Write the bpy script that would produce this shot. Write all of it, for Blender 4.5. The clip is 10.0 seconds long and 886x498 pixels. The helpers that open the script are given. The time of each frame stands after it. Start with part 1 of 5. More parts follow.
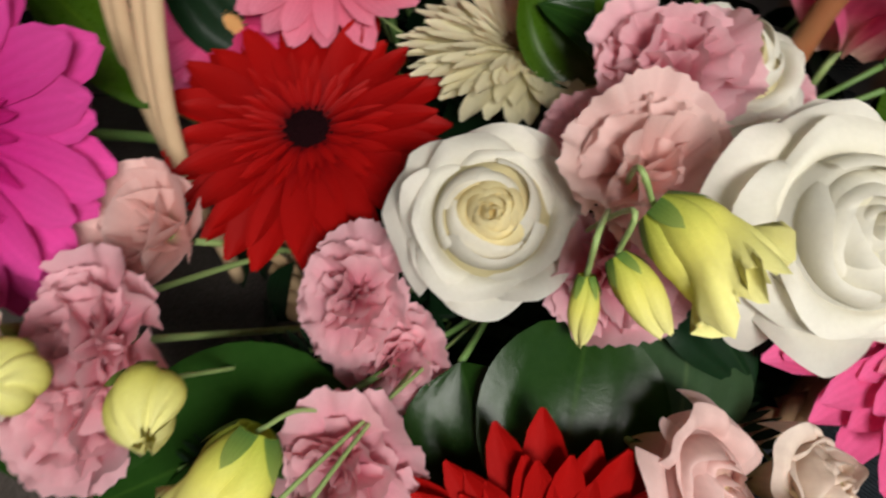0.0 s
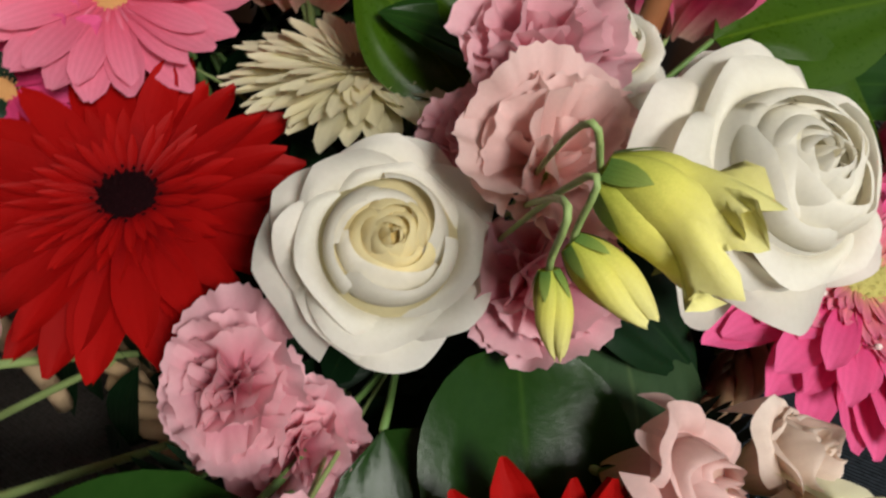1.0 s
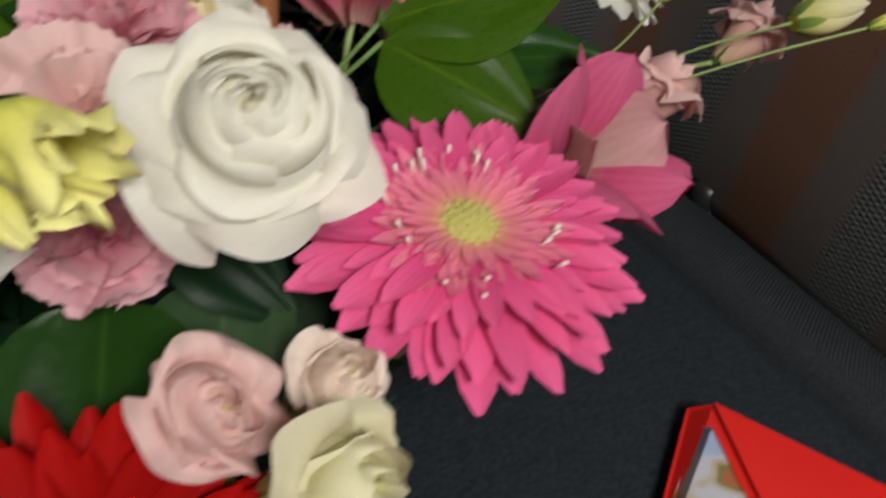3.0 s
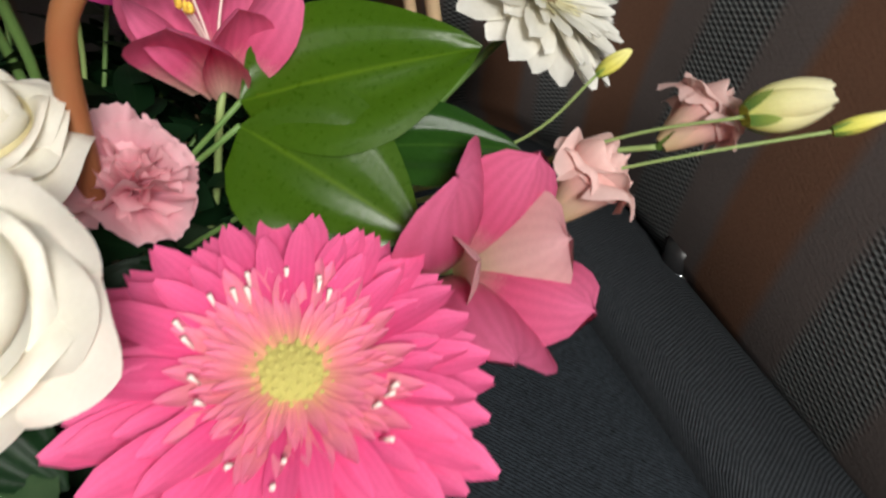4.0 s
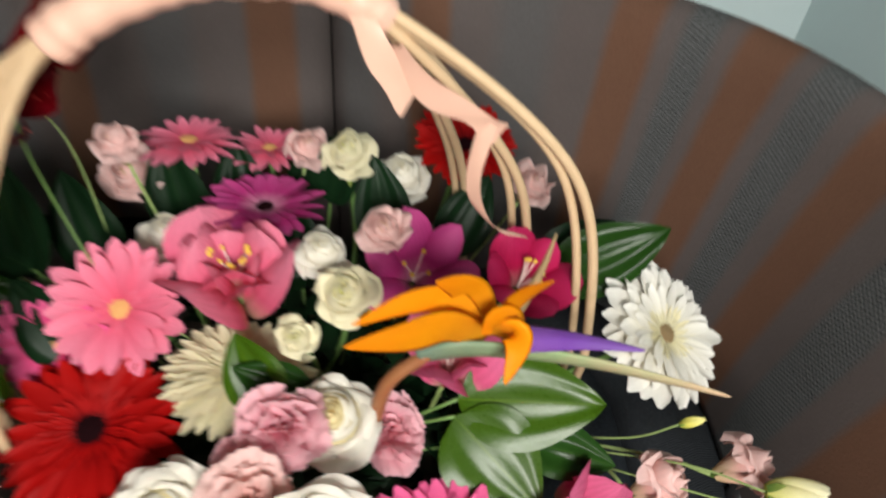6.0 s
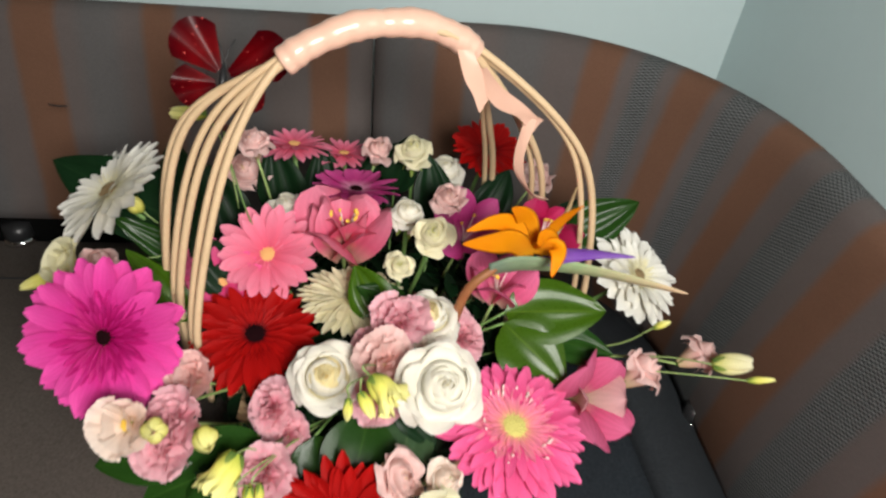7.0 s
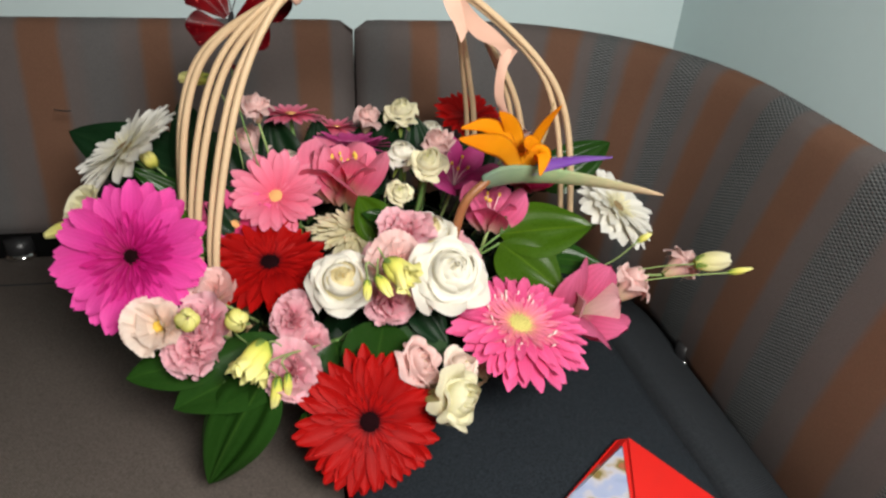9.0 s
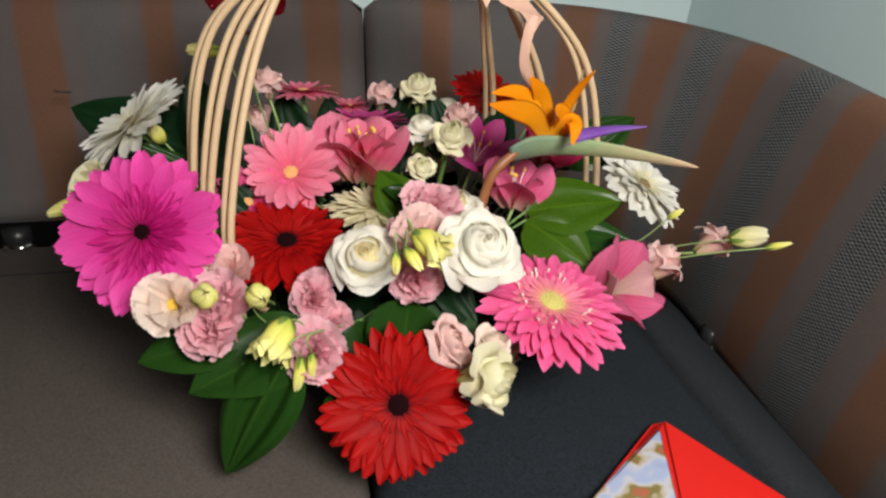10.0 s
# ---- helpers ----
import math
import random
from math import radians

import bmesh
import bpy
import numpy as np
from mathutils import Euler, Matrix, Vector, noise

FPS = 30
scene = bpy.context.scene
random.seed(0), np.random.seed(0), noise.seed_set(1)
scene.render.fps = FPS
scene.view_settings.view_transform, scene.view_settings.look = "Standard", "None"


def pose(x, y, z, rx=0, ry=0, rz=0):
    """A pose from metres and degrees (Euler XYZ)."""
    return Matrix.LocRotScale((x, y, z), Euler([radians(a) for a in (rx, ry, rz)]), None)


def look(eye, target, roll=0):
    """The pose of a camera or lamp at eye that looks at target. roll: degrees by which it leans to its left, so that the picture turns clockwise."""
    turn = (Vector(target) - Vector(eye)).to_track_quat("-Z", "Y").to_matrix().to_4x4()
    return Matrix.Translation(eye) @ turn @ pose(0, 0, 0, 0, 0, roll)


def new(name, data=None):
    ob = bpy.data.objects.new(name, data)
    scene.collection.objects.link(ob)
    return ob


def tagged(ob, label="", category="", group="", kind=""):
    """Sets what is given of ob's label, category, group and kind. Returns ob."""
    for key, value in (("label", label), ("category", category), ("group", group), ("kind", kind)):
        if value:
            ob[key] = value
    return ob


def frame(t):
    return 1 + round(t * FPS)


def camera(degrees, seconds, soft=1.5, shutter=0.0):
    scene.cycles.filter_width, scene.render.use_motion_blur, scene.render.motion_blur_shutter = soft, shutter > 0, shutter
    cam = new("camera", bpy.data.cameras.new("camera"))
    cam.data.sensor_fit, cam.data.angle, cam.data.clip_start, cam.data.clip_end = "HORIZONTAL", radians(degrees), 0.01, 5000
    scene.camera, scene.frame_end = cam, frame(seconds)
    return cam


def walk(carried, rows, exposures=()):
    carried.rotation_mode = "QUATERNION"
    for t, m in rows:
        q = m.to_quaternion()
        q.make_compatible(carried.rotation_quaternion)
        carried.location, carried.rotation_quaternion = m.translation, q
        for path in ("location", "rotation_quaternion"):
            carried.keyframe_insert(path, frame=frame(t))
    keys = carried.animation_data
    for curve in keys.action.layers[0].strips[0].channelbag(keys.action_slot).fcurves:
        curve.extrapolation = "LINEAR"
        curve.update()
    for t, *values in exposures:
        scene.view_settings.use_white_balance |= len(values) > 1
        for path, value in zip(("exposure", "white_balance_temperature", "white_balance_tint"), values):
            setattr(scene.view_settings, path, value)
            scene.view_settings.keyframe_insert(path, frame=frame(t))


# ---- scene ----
UNIT = 0.85  # metres to one unit of the plan
cam = camera(66.0, 10.0, soft=2.4, shutter=0.5)
PATH = [
    (0, (-0.0553, -0.2200, 0.9165), (-0.0647, 1.2576, -0.9141), -1.80),
    (0.5, (-0.0541, -0.2071, 0.8965), (0.2188, 1.3176, -0.8741), -1.00),
    (1, (-0.0753, -0.1965, 0.8729), (0.5082, 1.3624, -0.7906), 1.70),
    (1.5, (-0.0565, -0.2059, 0.8776), (0.5635, 1.3682, -0.7576), -0.40),
    (2, (-0.0235, -0.2471, 0.8788), (0.6024, 1.3271, -0.7553), 1.70),
    (2.5, (-0.0012, -0.2753, 0.8612), (0.6153, 1.2847, -0.7882), 2.00),
    (3, (0.0565, -0.2859, 0.8741), (0.7259, 1.2859, -0.7424), -0.20),
    (3.2, (0.0859, -0.2859, 0.8800), (0.7306, 1.3082, -0.7271), -1.00),
    (4.5, (0.1839, -0.1853, 0.9101), (0.3691, 0.4659, 0.1742), 0.60),
    (5, (0.1619, -0.1581, 0.9802), (0.2995, 0.5497, 0.2873), -1.71),
    (5.5, (0.1525, -0.1369, 1.0598), (0.2437, 0.4481, 0.2539), 3.81),
    (6, (0.1254, -0.2453, 1.1863), (0.1696, 0.4597, 0.4785), 4.18),
    (6.2, (0.0787, -0.2683, 1.2491), (0.1852, 0.4255, 0.5368), 8.87),
    (7.3, (-0.0224, -0.5600, 1.2741), (0.1160, 0.2181, 0.6615), 7.23),
    (7.5, (-0.0298, -0.5732, 1.2647), (0.1128, 0.2102, 0.6598), 7.93),
    (8, (-0.0524, -0.6404, 1.2323), (0.0899, 0.1648, 0.6565), 6.67),
    (8.2, (-0.0559, -0.6576, 1.2137), (0.0932, 0.1541, 0.6489), 6.16),
    (8.5, (-0.0624, -0.6624, 1.1995), (0.0892, 0.1594, 0.6503), 5.42),
    (9, (-0.0564, -0.6619, 1.1486), (0.1149, 0.1684, 0.6183), 3.44),
    (9.5, (-0.0678, -0.6644, 1.1097), (0.1070, 0.1670, 0.5822), 3.77),
    (10, (-0.0868, -0.6378, 1.0996), (0.0935, 0.1932, 0.5733), 3.18),
]
EXPOSURES = [(0, -0.55), (1, -0.62), (2, -0.78), (3, -0.78), (4.5, 0.0), (5.5, -0.04), (6.2, -0.1), (7.5, -0.12), (9.3, -0.1), (10, -0.22)]
walk(cam, [(t, look(Vector(eye) * UNIT, Vector(target) * UNIT, roll)) for t, eye, target, roll in PATH], EXPOSURES)

# world and lights: an indoor evening; one unseen lamp is added behind the camera
world = bpy.data.worlds.new("world")
scene.world = world
world.use_nodes = True
world.node_tree.nodes["Background"].inputs[0].default_value = (0.55, 0.62, 0.7, 1)
world.node_tree.nodes["Background"].inputs[1].default_value = 0.014
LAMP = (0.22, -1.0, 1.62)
lamp_data = bpy.data.lights.new("added_lamp_light", "AREA")
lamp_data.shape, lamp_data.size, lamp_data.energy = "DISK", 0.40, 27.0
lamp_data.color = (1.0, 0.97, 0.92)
lamp = new("added_lamp_light", lamp_data)
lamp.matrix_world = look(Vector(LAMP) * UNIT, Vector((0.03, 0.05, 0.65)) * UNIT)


# ---- materials ----
def nodes_of(name):
    m = bpy.data.materials.new(name)
    m.use_nodes = True
    t = m.node_tree
    t.nodes.clear()
    out = t.nodes.new("ShaderNodeOutputMaterial")
    bsdf = t.nodes.new("ShaderNodeBsdfPrincipled")
    t.links.new(bsdf.outputs[0], out.inputs[0])
    return m, t, bsdf, out


def node(t, kind, **inputs):
    n = t.nodes.new(kind)
    for key, value in inputs.items():
        n.inputs[key.replace("_", " ")].default_value = value
    return n


def rgba(c):
    return (c[0], c[1], c[2], 1.0)


def mix(t, fac, a, b, blend="MIX"):
    """A colour mix; fac, a and b are sockets or values."""
    n = t.nodes.new("ShaderNodeMix")
    n.data_type, n.blend_type = "RGBA", blend
    for socket, value in ((n.inputs[0], fac), (n.inputs[6], a), (n.inputs[7], b)):
        if isinstance(value, bpy.types.NodeSocket):
            t.links.new(value, socket)
        else:
            socket.default_value = rgba(value) if isinstance(value, tuple) else value
    return n.outputs[2]


def math_node(t, op, a, b=0.0, clamp=False):
    n = t.nodes.new("ShaderNodeMath")
    n.operation, n.use_clamp = op, clamp
    for socket, value in ((n.inputs[0], a), (n.inputs[1], b)):
        if isinstance(value, bpy.types.NodeSocket):
            t.links.new(value, socket)
        else:
            socket.default_value = value
    return n.outputs[0]


def uv_axes(t):
    uv = t.nodes.new("ShaderNodeUVMap")
    split = t.nodes.new("ShaderNodeSeparateXYZ")
    t.links.new(uv.outputs[0], split.inputs[0])
    return split.outputs[0], split.outputs[1]


def noise_of(t, scale, detail=4.0, coords="Object"):
    tc = t.nodes.new("ShaderNodeTexCoord")
    n = node(t, "ShaderNodeTexNoise", Scale=scale, Detail=detail, Roughness=0.6)
    t.links.new(tc.outputs[coords], n.inputs["Vector"])
    return n.outputs[0]


def bump(t, bsdf, height, strength, distance):
    b = node(t, "ShaderNodeBump", Strength=strength, Distance=distance)
    t.links.new(height, b.inputs["Height"])
    t.links.new(b.outputs[0], bsdf.inputs["Normal"])
    return b


def petal_material(name, inner, middle, outer, veins=18.0, vein_depth=0.35, rough=0.55, glow=0.25, speckle=None, relief=0.2):
    """A petal: colour runs from its base to its edge, with fine veins along it; light passes through a little."""
    m, t, bsdf, out = nodes_of(name)
    u, v = uv_axes(t)
    ramp = t.nodes.new("ShaderNodeValToRGB")
    ramp.color_ramp.elements[0].color, ramp.color_ramp.elements[1].color = rgba(inner), rgba(outer)
    ramp.color_ramp.elements.new(0.45).color = rgba(middle)
    wob = noise_of(t, 60.0)
    t.links.new(math_node(t, "ADD", u, math_node(t, "MULTIPLY", math_node(t, "SUBTRACT", wob, 0.5), 0.35)), ramp.inputs[0])
    vein = math_node(t, "SINE", math_node(t, "ADD", math_node(t, "MULTIPLY", v, veins * 6.28), math_node(t, "MULTIPLY", wob, 6.0)))
    vein01 = math_node(t, "MULTIPLY_ADD", vein, 0.5)
    vein01.node.inputs[2].default_value = 0.5
    info = t.nodes.new("ShaderNodeObjectInfo")
    shade = math_node(t, "MULTIPLY_ADD", info.outputs["Random"], 0.22)
    shade.node.inputs[2].default_value = 0.83
    col = mix(t, math_node(t, "MULTIPLY", math_node(t, "MULTIPLY", vein01, wob), vein_depth * 1.2), ramp.outputs[0], mix(t, 1.0, ramp.outputs[0], (0.72, 0.6, 0.6), "MULTIPLY"))
    big = noise_of(t, 22.0, 2.0)
    col = mix(t, 1.0, col, mix(t, big, (0.90, 0.89, 0.88), (1.0, 1.0, 1.0)), "MULTIPLY")
    scaled = t.nodes.new("ShaderNodeHueSaturation")
    t.links.new(col, scaled.inputs["Color"])
    t.links.new(shade, scaled.inputs["Value"])
    col = scaled.outputs[0]
    if speckle:
        spots = node(t, "ShaderNodeTexNoise", Scale=260.0, Detail=1.0)
        tc = t.nodes.new("ShaderNodeTexCoord")
        t.links.new(tc.outputs["Object"], spots.inputs["Vector"])
        col = mix(t, math_node(t, "GREATER_THAN", spots.outputs[0], 0.73), col, speckle)
    t.links.new(col, bsdf.inputs["Base Color"])
    bsdf.inputs["Roughness"].default_value = rough
    bsdf.inputs["Specular IOR Level"].default_value = 0.12
    bump(t, bsdf, math_node(t, "ADD", math_node(t, "MULTIPLY", vein01, 0.4), wob), relief, 0.0005)
    tr = t.nodes.new("ShaderNodeBsdfTranslucent")
    t.links.new(mix(t, 1.0, col, (1.0, 0.97, 0.92), "MULTIPLY"), tr.inputs["Color"])
    ms = t.nodes.new("ShaderNodeMixShader")
    ms.inputs[0].default_value = glow
    t.links.new(bsdf.outputs[0], ms.inputs[1])
    t.links.new(tr.outputs[0], ms.inputs[2])
    t.links.new(ms.outputs[0], out.inputs[0])
    return m


def leaf_material(name, dark, light, veins=9.0, rough=0.3, gloss=0.085):
    """A leaf: long parallel veins, a paler midrib, a waxy gloss."""
    m, t, bsdf, out = nodes_of(name)
    u, v = uv_axes(t)
    n1 = noise_of(t, 35.0)
    off = math_node(t, "ABSOLUTE", math_node(t, "SUBTRACT", v, 0.5))
    rib = math_node(t, "SUBTRACT", 1.0, math_node(t, "MULTIPLY", off, 40.0), True)
    wave = math_node(t, "SINE", math_node(t, "MULTIPLY", v, veins * 6.28))
    col = mix(t, n1, dark, light)
    col = mix(t, math_node(t, "MULTIPLY", rib, 0.5), col, (min(1, light[0] * 2.2), min(1, light[1] * 1.7), light[2] * 1.6))
    col = mix(t, math_node(t, "MULTIPLY", math_node(t, "GREATER_THAN", wave, 0.93), 0.12), col, light)
    info = t.nodes.new("ShaderNodeObjectInfo")
    hs = t.nodes.new("ShaderNodeHueSaturation")
    val = math_node(t, "MULTIPLY_ADD", info.outputs["Random"], 0.4)
    val.node.inputs[2].default_value = 0.8
    t.links.new(col, hs.inputs["Color"])
    t.links.new(val, hs.inputs["Value"])
    t.links.new(hs.outputs[0], bsdf.inputs["Base Color"])
    rough_n = math_node(t, "MULTIPLY_ADD", n1, 0.14)
    rough_n.node.inputs[2].default_value = rough - 0.1
    t.links.new(rough_n, bsdf.inputs["Roughness"])
    bump(t, bsdf, math_node(t, "ADD", math_node(t, "MULTIPLY", wave, 0.12), math_node(t, "MULTIPLY", n1, 0.5)), 0.2, 0.001)
    bsdf.inputs["Specular IOR Level"].default_value = gloss
    return m


def plain_material(name, a, b, scale=80.0, rough=0.6, strength=0.3, distance=0.001, metal=0.0, spec=0.4):
    m, t, bsdf, out = nodes_of(name)
    fine, broad = noise_of(t, scale, 6.0), noise_of(t, scale / 9, 3.0)
    col = mix(t, fine, a, b)
    col = mix(t, 0.5, col, mix(t, broad, a, b))
    t.links.new(col, bsdf.inputs["Base Color"])
    bsdf.inputs["Roughness"].default_value, bsdf.inputs["Metallic"].default_value = rough, metal
    bsdf.inputs["Specular IOR Level"].default_value = spec
    bump(t, bsdf, fine, strength, distance)
    return m


def weave_height(t, scale_x, scale_y):
    """A woven cloth: uneven threads, stretched along the surface's own lengths."""
    uv = t.nodes.new("ShaderNodeUVMap")
    stretch = t.nodes.new("ShaderNodeMapping")
    stretch.inputs["Scale"].default_value = (scale_x, scale_y, 1.0)
    t.links.new(uv.outputs[0], stretch.inputs[0])
    n = node(t, "ShaderNodeTexNoise", Scale=1.0, Detail=3.0, Roughness=0.65)
    t.links.new(stretch.outputs[0], n.inputs["Vector"])
    return math_node(t, "MULTIPLY", math_node(t, "SUBTRACT", n.outputs[0], 0.5), 4.0)


def cloth_material(name, a, b, thread=1900.0):
    m, t, bsdf, out = nodes_of(name)
    fine, broad = noise_of(t, 320.0, 5.0), noise_of(t, 7.0, 4.0)
    crisp = math_node(t, "MULTIPLY_ADD", fine, 2.6, True)
    crisp.node.inputs[2].default_value = -0.8
    col = mix(t, crisp, a, b)
    col = mix(t, 1.0, col, mix(t, broad, (0.75, 0.75, 0.75), (1.15, 1.15, 1.15)), "MULTIPLY")
    u, v = uv_axes(t)
    twill = math_node(t, "SINE", math_node(t, "MULTIPLY", math_node(t, "ADD", u, math_node(t, "MULTIPLY", v, 0.8)), thread))
    h = math_node(t, "MULTIPLY", twill, noise_of(t, 900.0, 2.0))
    col = mix(t, math_node(t, "MULTIPLY", math_node(t, "ADD", h, 1.0), 0.30), col, b)
    t.links.new(col, bsdf.inputs["Base Color"])
    bsdf.inputs["Roughness"].default_value = 0.85
    bsdf.inputs["Specular IOR Level"].default_value = 0.15
    bump(t, bsdf, math_node(t, "ADD", h, fine), 0.6, 0.0014)
    return m


# centre, half width, kind of each woven stripe along the back (metres)
ORANGE = [(-1.15, 0.03), (-0.94, 0.03), (-0.73, 0.03), (-0.503, 0.032), (-0.32, 0.024), (-0.06, 0.03), (0.14, 0.025), (0.358, 0.024),
          (0.479, 0.024), (0.62, 0.027), (0.83, 0.034), (1.06, 0.034), (1.3, 0.034)]
PLAIN_SLATE = [(-1.04, 0.034), (-0.62, 0.036), (-0.41, 0.03), (-0.19, 0.03), (0.05, 0.024), (0.25, 0.028)]
SLATE = [(0.42, 0.016), (0.545, 0.020), (0.72, 0.031), (0.94, 0.034), (1.18, 0.034)]


def stripe_material():
    m, t, bsdf, out = nodes_of("striped_upholstery")
    u, v = uv_axes(t)
    broad, fine = noise_of(t, 6.0, 4.0), noise_of(t, 380.0, 5.0)
    wob = math_node(t, "MULTIPLY", math_node(t, "SUBTRACT", broad, 0.5), 0.012)
    s = math_node(t, "ADD", u, wob)

    def band(rows, soft):
        total = None
        for centre, half in rows:
            d = math_node(t, "ABSOLUTE", math_node(t, "SUBTRACT", s, centre))
            inside = math_node(t, "MULTIPLY", math_node(t, "SUBTRACT", half + soft, d), 1 / (2 * soft), True)
            total = inside if total is None else math_node(t, "MAXIMUM", total, inside)
        return total

    orange, slate, plain = band(ORANGE, 0.006), band(SLATE, 0.005), band(PLAIN_SLATE, 0.012)
    # raised dashes in staggered rows, uneven from thread to thread
    across = math_node(t, "SINE", math_node(t, "ADD", math_node(t, "MULTIPLY", u, 560.0), math_node(t, "MULTIPLY", fine, 0.9)))
    along = math_node(t, "SINE", math_node(t, "ADD", math_node(t, "MULTIPLY", v, 1250.0), math_node(t, "MULTIPLY", fine, 0.9)))
    ribs = math_node(t, "ADD", math_node(t, "MULTIPLY", math_node(t, "MULTIPLY", across, along), 1.3), math_node(t, "MULTIPLY", weave_height(t, 420.0, 150.0), 0.35))
    ground = mix(t, fine, (0.082, 0.068, 0.064), (0.118, 0.098, 0.093))
    ground = mix(t, math_node(t, "MULTIPLY", plain, 0.7), ground, mix(t, fine, (0.062, 0.062, 0.063), (0.110, 0.110, 0.110)))
    col = mix(t, math_node(t, "MULTIPLY", slate, 0.95), ground, mix(t, math_node(t, "ADD", math_node(t, "MULTIPLY", ribs, 0.5), 0.5, True), (0.014, 0.016, 0.018), (0.146, 0.153, 0.152)))
    col = mix(t, math_node(t, "MULTIPLY", orange, 0.8), col, mix(t, fine, (0.108, 0.046, 0.023), (0.165, 0.078, 0.042)))
    col = mix(t, 1.0, col, mix(t, broad, (0.82, 0.82, 0.82), (1.12, 1.12, 1.12)), "MULTIPLY")
    t.links.new(col, bsdf.inputs["Base Color"])
    bsdf.inputs["Roughness"].default_value = 0.85
    bsdf.inputs["Specular IOR Level"].default_value = 0.15
    bump(t, bsdf, math_node(t, "ADD", math_node(t, "MULTIPLY", ribs, math_node(t, "ADD", slate, 0.05)), fine), 0.5, 0.0009)
    return m


